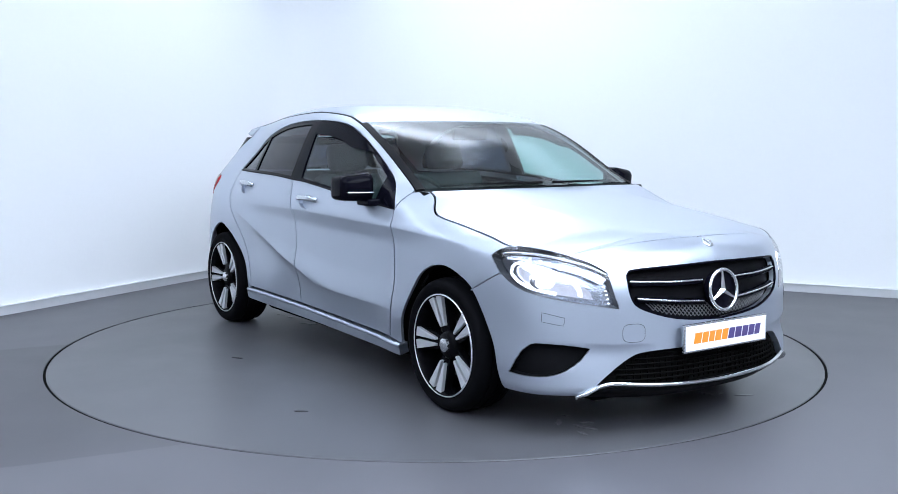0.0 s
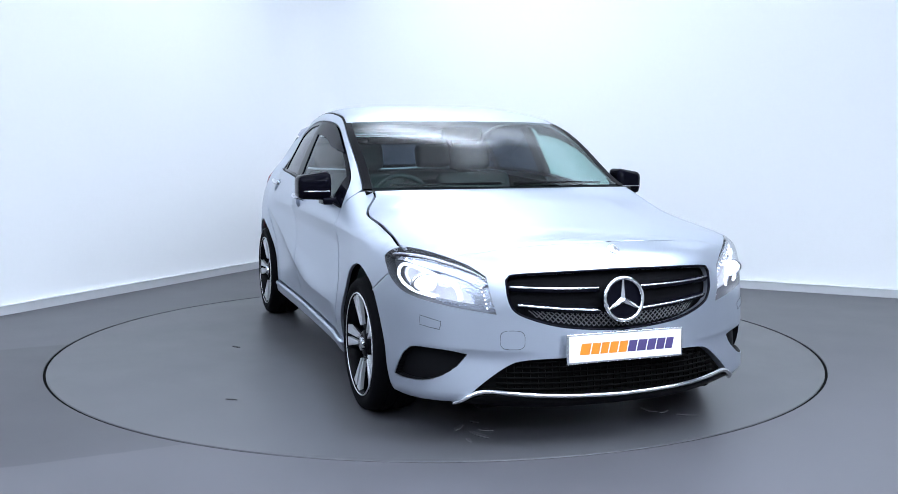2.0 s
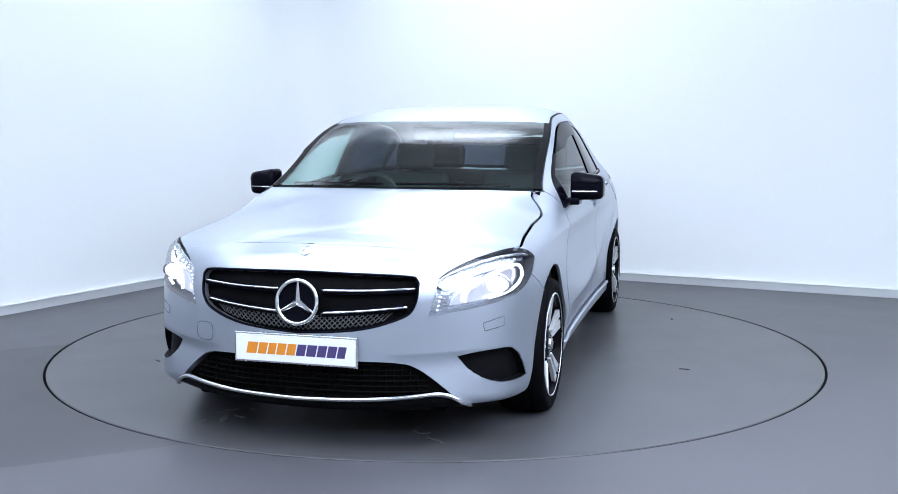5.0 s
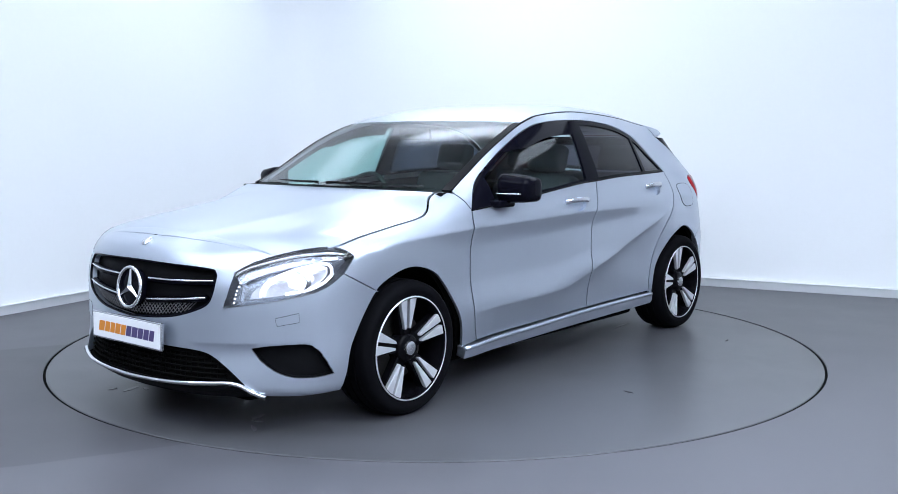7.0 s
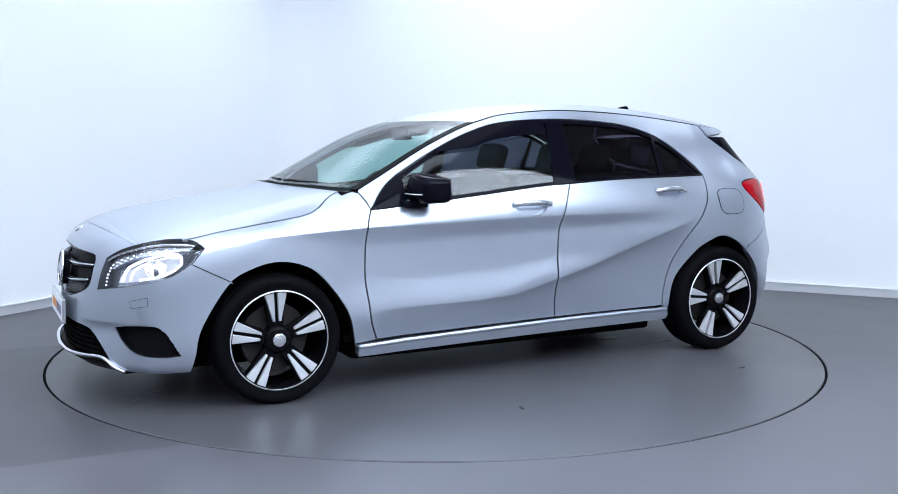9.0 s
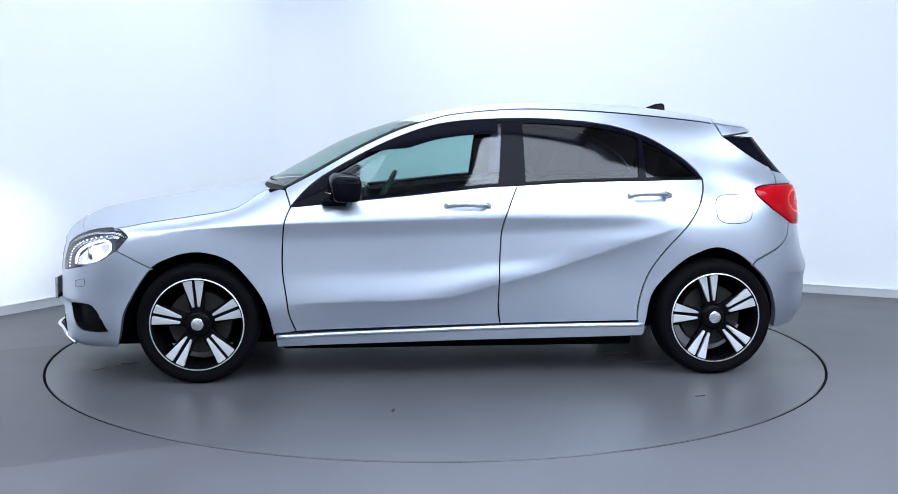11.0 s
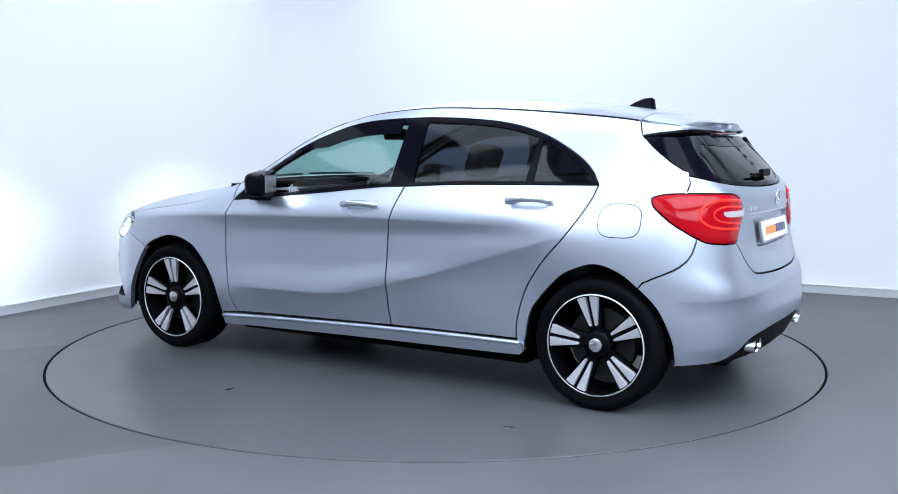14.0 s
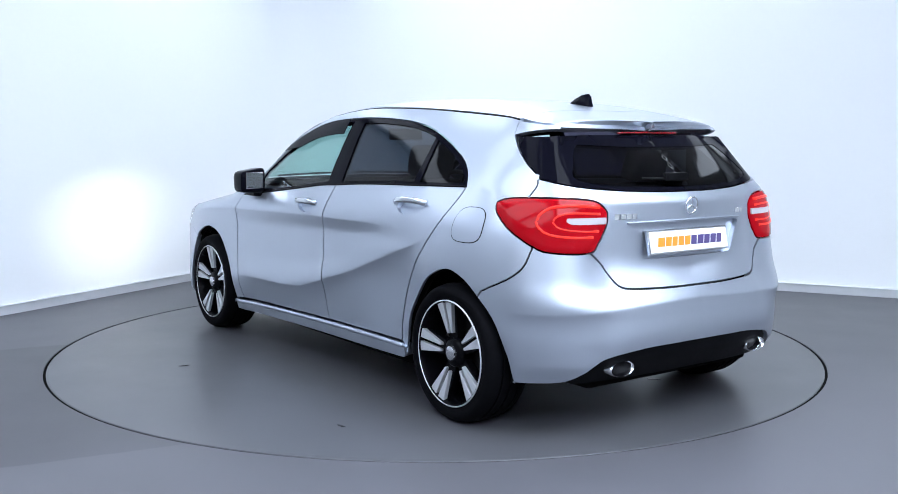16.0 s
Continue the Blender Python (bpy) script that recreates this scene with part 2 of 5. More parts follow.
# ceiling and its light panels
def build_ceiling():
    bm = bmesh.new()
    vs = [bm.verts.new((v.x, v.y, ROOM_H)) for v in (CORNER - LDIR - RDIR * 1, P_B - RDIR, FAR, P_R - LDIR)]
    up = [bm.verts.new((v.co.x, v.co.y, ROOM_H + 0.2)) for v in vs]
    bm.faces.new(vs)
    bm.faces.new(up[::-1])
    for i in range(4):
        bm.faces.new((vs[i], vs[(i + 1) % 4], up[(i + 1) % 4], up[i]))
    bmesh.ops.recalc_face_normals(bm, faces=bm.faces)
    tagged(part("ceiling", bm, CEILM, None), "plain white studio ceiling", "ceiling", kind="structure")


build_ceiling()


def ceiling_light(m, w, d, glow):
    root = new("ceiling_light")
    bm = bmesh.new()
    for x0, x1, y0, y1 in ((-w / 2, w / 2, -d / 2, -d / 2 + 0.03), (-w / 2, w / 2, d / 2 - 0.03, d / 2), (-w / 2, -w / 2 + 0.03, -d / 2 + 0.03, d / 2 - 0.03), (w / 2 - 0.03, w / 2, -d / 2 + 0.03, d / 2 - 0.03)):
        box(bm, x0, x1, y0, y1, -0.06, 0)
    part("frame", bm, TRIMM, root)
    bm = bmesh.new()
    box(bm, -w / 2 + 0.031, w / 2 - 0.031, -d / 2 + 0.031, d / 2 - 0.031, -0.05, -0.01)
    part("diffuser", bm, glow, root, "glowing white diffuser")
    root.matrix_basis = m
    return tagged(root, "white framed rectangular light panel on the ceiling", "ceiling light", "studio ceiling lights")


HEAD = math.degrees(math.atan2(RDIR.y, RDIR.x))
ceiling_light(pose(1.60, 1.93, ROOM_H - 0.002, 0, 0, HEAD), 6.0, 0.9, PANELM)
ceiling_light(pose(-2.61, 0.38, ROOM_H - 0.002, 0, 0, HEAD + 90), 5.6, 0.9, LEFTM)
lamp1 = ceiling_light(pose(-2.6, -3.4, ROOM_H - 0.002), 4.2, 2.6, SIDEBOXM)
copy_thing(lamp1, pose(-2.3, -6.6, ROOM_H - 0.002))
lamp2 = ceiling_light(pose(2.6, -3.4, ROOM_H - 0.002), 4.2, 2.6, SOFTBOXM)
copy_thing(lamp2, pose(2.3, -6.6, ROOM_H - 0.002))
ceiling_light(pose(0.05, 1.45, ROOM_H - 0.002, 0, 0, HEAD), 1.6, 0.8, SPOTBOXM)
ceiling_light(pose(0.0, -1.05, ROOM_H - 0.002), 3.4, 1.9, OVERM)



# ---- the car's skin: one surface round the car, from which its panels are cut ----
# half plan at the widest level, from the middle of the nose to the middle of the tail
PLAN = [(2.215, 0), (2.195, .25), (2.14, .45), (2.05, .625), (1.945, .765), (1.80, .845), (1.6, .876), (1.35, .888), (.95, .890), (.3, .889),
        (-.3, .887), (-.95, .883), (-1.35, .879), (-1.6, .857), (-1.79, .79), (-1.92, .67), (-2.0, .46), (-2.035, .22), (-2.045, 0)]
# upright sections (height, inset from the plan) at some of the plan's points
SECTIONS = {
    0: [(.16, .05), (.215, -.012), (.28, -.006), (.40, .0), (.48, .003), (.60, .012), (.72, .046), (.785, .082), (.822, .140), (1.4, 1.7)],
    2: [(.16, .05), (.215, -.016), (.28, -.010), (.40, .0), (.50, .003), (.60, .006), (.70, .028), (.765, .066), (.808, .130), (1.4, 1.6)],
    4: [(.16, .04), (.215, -.012), (.29, -.012), (.40, -.002), (.50, .002), (.62, .01), (.72, .035), (.80, .10), (.84, .17), (1.4, 1.2)],
    5: [(.16, .04), (.22, .004), (.32, -.004), (.45, .0), (.60, .0), (.70, .008), (.76, .025), (.81, .09), (.85, .17), (1.4, 1.2)],
    7: [(.16, .05), (.25, .02), (.36, .006), (.55, .002), (.70, .003), (.795, .010), (.825, .04), (.86, .115), (.92, .28), (1.4, 1.2)],
    8: [(.16, .05), (.24, .03), (.40, .004), (.58, .012), (.72, .010), (.812, .003), (.86, .025), (.93, .075), (1.0, .18), (1.4, .95)],
    9: [(.16, .05), (.25, .03), (.415, .002), (.58, .018), (.74, .013), (.832, .0), (.955, .042), (1.10, .10), (1.29, .205), (1.40, .30)],
    10: [(.16, .05), (.27, .03), (.535, .002), (.64, .012), (.76, .012), (.842, .0), (1.01, .048), (1.15, .105), (1.36, .215), (1.42, .27)],
    11: [(.16, .05), (.27, .03), (.50, .020), (.725, .003), (.79, .008), (.84, .010), (1.03, .088), (1.15, .15), (1.34, .265), (1.42, .34)],
    12: [(.16, .05), (.25, .03), (.5, .008), (.68, .0), (.76, .004), (.86, .025), (1.03, .135), (1.15, .22), (1.31, .32), (1.42, .42)],
    13: [(.20, .04), (.30, .02), (.45, .0), (.6, .0), (.72, .005), (.85, .025), (.99, .080), (1.12, .18), (1.28, .28), (1.42, .40)],
    15: [(.25, .05), (.33, .01), (.45, .0), (.55, .0), (.66, .03), (.80, .055), (1.0, .09), (1.05, .13), (1.28, .34), (1.42, .50)],
    16: [(.25, .05), (.33, .01), (.43, -.005), (.52, .005), (.64, .06), (.77, .10), (.98, .11), (1.04, .15), (1.28, .37), (1.42, .55)],
    18: [(.25, .06), (.35, .012), (.43, .0), (.52, .01), (.62, .05), (.70, .105), (.97, .105), (1.03, .135), (1.27, .37), (1.42, .52)],
}


def hermite(xs, ys, q):
    """Monotone cubic through (xs, ys), at q; xs ascending."""
    xs, ys, q = np.asarray(xs, float), np.asarray(ys, float), np.asarray(q, float)
    h, d = np.diff(xs), np.diff(ys) / np.diff(xs)
    m = np.zeros(len(xs))
    m[0], m[-1] = d[0], d[-1]
    a, b = d[:-1], d[1:]
    w1, w2 = 2 * h[1:] + h[:-1], h[1:] + 2 * h[:-1]
    ok = a * b > 0
    m[1:-1][ok] = (w1 + w2)[ok] / (w1[ok] / a[ok] + w2[ok] / b[ok])
    i = np.clip(np.searchsorted(xs, q) - 1, 0, len(xs) - 2)
    t = (q - xs[i]) / h[i]
    t = np.clip(t, -0.5, 1.5)
    return (1 + 2 * t) * (1 - t) ** 2 * ys[i] + t * (1 - t) ** 2 * h[i] * m[i] + t * t * (3 - 2 * t) * ys[i + 1] + t * t * (t - 1) * h[i] * m[i + 1]


def catmull(pts, n=12):
    """A soft curve through the points; a point given twice running is a corner."""
    p = np.asarray(pts, float)
    out = []
    for i in range(len(p) - 1):
        a, b = p[i], p[i + 1]
        if np.allclose(a, b):
            continue
        t0 = (b - p[i - 1]) / 2 if i > 0 and not np.allclose(p[i - 1], a) else None
        t1 = (p[i + 2] - a) / 2 if i + 2 < len(p) and not np.allclose(p[i + 2], b) else None
        t0 = b - a if t0 is None else t0
        t1 = b - a if t1 is None else t1
        k = np.linalg.norm(b - a)
        t0, t1 = t0 * min(1, 1.6 * k / max(np.linalg.norm(t0), 1e-9)), t1 * min(1, 1.6 * k / max(np.linalg.norm(t1), 1e-9))
        for t in np.arange(n) / n:
            out.append((1 + 2 * t) * (1 - t) ** 2 * a + t * (1 - t) ** 2 * t0 + t * t * (3 - 2 * t) * b + t * t * (t - 1) * t1)
    out.append(p[-1])
    return np.array(out)


_plan = catmull(PLAN, 24)
_arc = np.concatenate([[0], np.cumsum(np.hypot(*np.diff(_plan, axis=0).T))])
S_END = _arc[-1]
_tx, _ty = np.gradient(_plan[:, 0], _arc), np.gradient(_plan[:, 1], _arc)
_tx[0], _ty[0], _tx[-1], _ty[-1] = 0, 1, 0, -1
_st = sorted(SECTIONS)
_ss = np.array([_arc[24 * k] for k in _st])
_GS = np.linspace(0, S_END, 420)
_kz = np.array([hermite(_ss, [SECTIONS[k][j][0] for k in _st], _GS) for j in range(10)])
_kd = np.array([hermite(_ss, [SECTIONS[k][j][1] for k in _st], _GS) for j in range(10)])
_GZ = np.linspace(0.10, 1.46, 341)
_D = np.array([hermite(_kz[:, i], _kd[:, i], _GZ) for i in range(len(_GS))])


# pressed creases: side-view or rear-view lines below which the skin steps in, (s, z, depth, reach)
CREASES = []


def _add_creases():
    side_s = lambda x: np.interp(-x, -_plan[:, 0], _arc)
    for pts, depth, reach in (
            ([(1.66, .775, 0), (1.35, .797, .5), (.9, .819, 1), (-.13, .842, 1), (-.64, .839, .8), (-1.04, .829, 0)], .013, .045),
            ([(.88, .405, 0), (.72, .412, .8), (.275, .42, 1), (.063, .434, 1), (-.128, .482, 1), (-.469, .573, 1), (-.757, .666, .9), (-1.04, .757, .7), (-1.2, .81, 0)], .034, .075),
            ([(2.175, .40, 0), (2.15, .40, .6), (2.10, .402, 1), (2.03, .408, 1), (1.95, .414, .7), (1.84, .41, 0)], .016, .03),
            ([(-1.70, .535, 0), (-1.78, .535, .7), (-1.9, .537, 1), (-2.0, .552, 1), (-2.045, .57, 1)], .020, .05)):
        q = np.array([(side_s(x), z, f) for x, z, f in pts])
        zc, fc = np.interp(_GS, q[:, 0], q[:, 1]), np.interp(_GS, q[:, 0], q[:, 2], left=0, right=0 if q[-1, 2] == 0 else 1)
        low = np.maximum(zc[:, None] - _GZ[None], 0)
        _D[:] = _D + fc[:, None] * depth * (1 - np.exp(-low / reach)) * np.exp(-low / (reach * 5))
        ss = np.arange(q[0, 0], q[-1, 0], 0.02)
        zz = np.interp(ss, q[:, 0], q[:, 1])
        for dz in (-0.006, 0.006):
            CREASES.append(np.stack([ss, zz + dz], 1))


_add_creases()
CREASE_PTS = np.concatenate(CREASES)


def skin(s, z):
    """Points of the skin at the length s along the plan (negative: the other side) and the height z."""
    s, z = np.atleast_1d(np.asarray(s, float)), np.atleast_1d(np.asarray(z, float))
    s = (s + S_END) % (2 * S_END) - S_END
    side, a = np.where(s < 0, -1.0, 1.0), np.minimum(np.abs(s), S_END)
    x, y = np.interp(a, _arc, _plan[:, 0]), np.interp(a, _arc, _plan[:, 1])
    tx, ty = np.interp(a, _arc, _tx), np.interp(a, _arc, _ty)
    ln = np.hypot(tx, ty)
    nx, ny = ty / ln, -tx / ln
    fi = np.clip(a / S_END * (len(_GS) - 1), 0, len(_GS) - 1.001)
    fj = np.clip((z - _GZ[0]) / (_GZ[-1] - _GZ[0]) * (len(_GZ) - 1), 0, len(_GZ) - 1.001)
    i, j = fi.astype(int), fj.astype(int)
    u, v = fi - i, fj - j
    d = _D[i, j] * (1 - u) * (1 - v) + _D[i + 1, j] * u * (1 - v) + _D[i, j + 1] * (1 - u) * v + _D[i + 1, j + 1] * u * v
    return np.stack([x - nx * d, side * np.maximum(y - ny * d, 0), z], 1)


def skin_normal(s, z):
    e = 0.004
    a = skin(np.asarray(s) + e, z) - skin(np.asarray(s) - e, z)
    b = skin(s, np.asarray(z) + e) - skin(s, np.asarray(z) - e)
    n = np.cross(a, b)
    return n / np.maximum(np.linalg.norm(n, axis=1), 1e-9)[:, None]


_N = 1200
_SG = np.linspace(0, S_END, _N)


def from_x(pts, n=12, soft=True):
    """Side view (x, z) to the skin's (s, z)."""
    q = catmull(pts, n) if soft else np.asarray(pts, float)
    out = []
    for x, z in q:
        xs = skin(_SG, np.full(_N, z))[:, 0]
        xs = np.minimum.accumulate(xs)
        out.append((np.interp(-x, -xs, _SG), z))
    return np.array(out)


def from_y(pts, rear=False, n=12):
    """Front or rear view (y, z) to the skin's (s, z)."""
    out = []
    for y, z in catmull(pts, n):
        ys = skin(_SG, np.full(_N, z))[:, 1]
        if rear:
            sel = _SG > S_END - 1.45
            s = np.interp(abs(y), np.maximum.accumulate(ys[sel][::-1]), _SG[sel][::-1])
        else:
            sel = _SG < 1.45
            s = np.interp(abs(y), np.maximum.accumulate(ys[sel]), _SG[sel])
        out.append((s if y >= 0 else -s, z))
    return np.array(out)


# upper rim of the skin: hood seam, windscreen pillar and roof rail, by x
RIM = [(-1.70, 1.298), (-1.5, 1.322), (-1.3, 1.350), (-.9, 1.386), (-.6, 1.402), (-.3, 1.406), (0, 1.382), (.15, 1.350), (.3, 1.302), (.465, 1.23), (.6, 1.16), (.76, 1.07), (.90, .997)]
SEAM = [(1.757, .792), (1.59, .824), (1.4, .851), (1.21, .881), (1.127, .91), (1.045, .965), (.99, .99)]


def wrap(pts, n=10):
    """Points (x, y, z) near the skin to its (s, z), as a soft curve."""
    out = []
    for x, y, z in catmull(pts, n):
        q = skin(_SG, np.full(_N, z))
        out.append((_SG[np.argmin((q[:, 0] - x) ** 2 + (q[:, 1] - y) ** 2)], z))
    return np.array(out)


def join(*curves):
    """One closed outline out of curves laid end to end."""
    p = np.concatenate(curves)
    keep = [i for i in range(len(p)) if np.linalg.norm(p[i] - p[i - 1]) > 0.0025]
    return p[keep]


def mirrored(half, rear=False):
    """A closed outline across the middle, from its left half given from the middle back to the middle."""
    other = half[::-1].copy()
    other[:, 0] = (2 * S_END - other[:, 0]) if rear else -other[:, 0]
    p = np.concatenate([half, other])
    keep = [i for i in range(len(p)) if np.linalg.norm(p[i] - p[i - 1]) > 0.0025]
    return p[keep]


def flip(loop, side):
    return loop if side > 0 else (loop * np.array([-1, 1]))[::-1]


def area(p):
    q = np.roll(p, -1, axis=0)
    return 0.5 * np.sum(p[:, 0] * q[:, 1] - q[:, 0] * p[:, 1])


def inside(pts, poly):
    x, y = pts[:, 0], pts[:, 1]
    r = np.zeros(len(pts), bool)
    a, b = poly, np.roll(poly, -1, axis=0)
    for (x0, y0), (x1, y1) in zip(a, b):
        if y0 == y1:
            continue
        hit = ((y0 > y) != (y1 > y)) & (x < (x1 - x0) * (y - y0) / (y1 - y0) + x0)
        r ^= hit
    return r


def even(loop, step):
    q = np.concatenate([loop, loop[:1]])
    out = []
    for a, b in zip(q, q[1:]):
        k = max(1, int(np.linalg.norm(b - a) / step))
        for i in range(k):
            out.append(a + (b - a) * i / k)
    return np.array(out)


def shrunk(loop, by):
    """The outline drawn in by a hair, for the gap between panels (counter-clockwise)."""
    a, b = np.roll(loop, 1, axis=0), np.roll(loop, -1, axis=0)
    t = (b - a) / np.maximum(np.linalg.norm(b - a, axis=1), 1e-9)[:, None]
    return loop + np.stack([-t[:, 1], t[:, 0]], 1) * by


def panel(name, loop, material, parent, holes=(), off=0.0, depth=0.014, gap=0.0038, step=0.028, label="", dome=0.0):
    """A pressed panel cut from the skin along the outline, off metres proud of it, with its edges turned in."""
    from mathutils.geometry import delaunay_2d_cdt
    loop = loop if area(loop) > 0 else loop[::-1]
    loops = [shrunk(even(loop, step * 0.7), gap)]
    for h in holes:
        h = h if area(h) < 0 else h[::-1]
        loops.append(even(h, step * 0.7))
    lo, hi = loops[0].min(0), loops[0].max(0)
    gs, gz = np.arange(lo[0] + step / 2, hi[0], step), np.arange(lo[1] + step / 3, hi[1], step * 0.6)
    grid = np.array([(a + (step / 2 if j % 2 else 0), b) for j, b in enumerate(gz) for a in gs]) if len(gs) and len(gz) else np.zeros((0, 2))
    if len(grid) and CREASE_PTS is not None:
        c = np.concatenate([CREASE_PTS, CREASE_PTS * np.array([-1, 1])])
        c[:, 0] = np.where(c[:, 0] < lo[0] - 0.1, c[:, 0] + 2 * S_END, c[:, 0]) if hi[0] > S_END else c[:, 0]
        c = c[(c[:, 0] > lo[0]) & (c[:, 0] < hi[0]) & (c[:, 1] > lo[1]) & (c[:, 1] < hi[1])]
        if len(c):
            d = np.array([np.min(np.sum((c - g) ** 2, axis=1)) for g in grid])
            grid = np.concatenate([grid[d > 0.008 ** 2], c])
    if len(grid):
        ok = inside(grid, loops[0])
        for h in loops[1:]:
            ok &= ~inside(grid, h)
        grid = grid[ok]
    rim = np.concatenate(loops)
    if len(grid):
        near = np.array([np.min(np.sum((rim - g) ** 2, axis=1)) for g in grid])
        grid = grid[near > (step * 0.4) ** 2]
    pts = np.concatenate([rim, grid]) if len(grid) else rim
    edges, k = [], 0
    for l in loops:
        edges += [(k + i, k + (i + 1) % len(l)) for i in range(len(l))]
        k += len(l)
    vs, _, fs, *_ = delaunay_2d_cdt([Vector(p) for p in pts], edges, [], 0, 1e-6)
    vs = np.array([(v[0], v[1]) for v in vs])
    cen = np.array([vs[list(f)].mean(0) for f in fs])
    ok = inside(cen, loops[0])
    for h in loops[1:]:
        ok &= ~inside(cen, h)
    faces = [tuple(f) if area(vs[list(f)]) > 0 else tuple(f)[::-1] for f, g in zip(fs, ok) if g]
    nor = skin_normal(vs[:, 0], vs[:, 1])
    rise = np.full(len(vs), off)
    if dome:
        e = np.array([np.sqrt(np.min(np.sum((loops[0] - v) ** 2, axis=1))) for v in vs])
        rise = rise + dome * (1 - np.exp(-e / 0.02))
    co = skin(vs[:, 0], vs[:, 1]) + nor * rise[:, None]
    verts, normals = [tuple(v) for v in co], [tuple(v) for v in nor]
    if depth:
        for l in loops:
            p, m = skin(l[:, 0], l[:, 1]), skin_normal(l[:, 0], l[:, 1])
            top, bot = p + m * off, p + m * (off - depth)
            k, n = len(verts), len(l)
            side = np.cross(np.roll(top, -1, axis=0) - np.roll(top, 1, axis=0), m)
            side /= np.maximum(np.linalg.norm(side, axis=1), 1e-9)[:, None]
            verts += [tuple(v) for v in top] + [tuple(v) for v in bot]
            normals += [tuple(v) for v in side] * 2
            faces += [(k + i, k + n + i, k + n + (i + 1) % n, k + (i + 1) % n) for i in range(n)]
    ob = part(name, (verts, [], faces), material, parent, label)
    ob.data.shade_smooth()
    if not dome:
        ob.data.normals_split_custom_set_from_vertices(normals)
    return ob


def on_skin(curve, off=0.0):
    return skin(curve[:, 0], curve[:, 1]) + skin_normal(curve[:, 0], curve[:, 1]) * off


# ---- outlines on the left side of the car ----
C_ARCH_F = [(1.757, .19), (1.737, .266), (1.706, .393), (1.585, .582), (1.47, .65), (1.35, .675), (1.23, .652), (1.137, .59), (1.015, .423), (.966, .24)]
C_ARCH_R = [(-.972, .24), (-.985, .30), (-1.022, .45), (-1.156, .60), (-1.25, .655), (-1.341, .68), (-1.43, .66), (-1.517, .607), (-1.631, .495), (-1.691, .353), (-1.70, .235)]
C_DOOR_F = [(.872, .903), (.903, .82), (.915, .684), (.915, .563), (.898, .441), (.885, .35), (.852, .262)]
C_DOOR_B = [(-.291, 1.009), (-.248, .906), (-.21, .789), (-.199, .642), (-.196, .493), (-.194, .374), (-.205, .284)]
C_DOOR_C = [(-1.302, 1.036), (-1.289, .972), (-1.249, .886), (-1.181, .79), (-1.071, .667), (-.985, .535), (-.940, .387), (-.935, .292)]
C_BELT = [(.872, .903), (.593, .929), (.286, .959), (-.118, 1.0), (-.291, 1.009), (-.636, 1.026), (-1.302, 1.036)]
C_DLO = [(.872, .903), (.80, .985), (.72, 1.05), (.592, 1.125), (.465, 1.193), (.309, 1.262), (.154, 1.313), (.032, 1.336), (-.102, 1.348), (-.301, 1.355), (-.45, 1.353),
         (-.599, 1.345), (-.746, 1.330), (-.893, 1.300), (-1.039, 1.246), (-1.185, 1.159), (-1.259, 1.095), (-1.302, 1.036)]
C_SILL = [(.852, .262), (.4, .272), (-.205, .284), (-.6, .289), (-.935, .292)]
LAMP_TOP = [(2.063, .545, .70), (2.0, .61, .745), (1.88, .715, .785), (1.77, .785, .797), (1.715, .83, .780), (1.685, .85, .755)]
LAMP_REAR = [(1.685, .85, .755), (1.745, .853, .685)]
LAMP_LOW = [(1.745, .853, .685), (1.82, .833, .637), (1.90, .79, .607), (2.01, .68, .578), (2.11, .515, .550)]
LAMP_IN = [(2.11, .515, .550), (2.09, .533, .625), (2.063, .545, .70)]
HOOD_FRONT = [(0, .822), (.20, .819), (.40, .806), (.55, .786), (.655, .766)]
FOG = [(2.055, .618, .385), (2.055, .618, .385), (2.01, .69, .399), (1.925, .78, .406), (1.883, .81, .396), (1.848, .828, .358), (1.82, .837, .31), (1.797, .843, .270), (1.797, .843, .270), (1.87, .81, .264), (1.95, .755, .270), (2.0, .70, .297), (2.035, .65, .340), (2.055, .618, .385)]
GRILLE = [(0, .72), (.30, .715), (.44, .707), (.470, .695), (.474, .66), (.465, .595), (.426, .55), (.30, .507), (.16, .487), (0, .478)]
INTAKE = [(0, .372), (.26, .372), (.40, .365), (.475, .34), (.575, .26), (.645, .185)]
TAIL = [(-1.574, .785, .985), (-1.62, .77, 1.0), (-1.707, .734, 1.006), (-1.848, .609, 1.004), (-1.877, .508, .990), (-1.889, .462, .955), (-1.890, .456, .92), (-1.892, .465, .885), (-1.891, .504, .82), (-1.890, .55, .782), (-1.829, .716, .788),
        (-1.774, .761, .812), (-1.675, .800, .875), (-1.59, .80, .945), (-1.574, .785, .985)]
SEAM_R = [(-1.775, .762, .805), (-1.755, .789, .73), (-1.706, .822, .68), (-1.62, .85, .637), (-1.567, .863, .612)]
GATE_LOW = [(.55, .782), (.50, .735), (.476, .695), (.43, .64), (.36, .626), (.18, .62), (0, .62)]
WIN_R = [(0, 1.024), (.20, 1.026), (.40, 1.036), (.579, 1.055), (.66, 1.08), (.675, 1.10)]
BLADE = [(-1.700, .672, 1.095), (-1.612, .655, 1.145), (-1.53, .62, 1.205), (-1.456, .592, 1.265)]
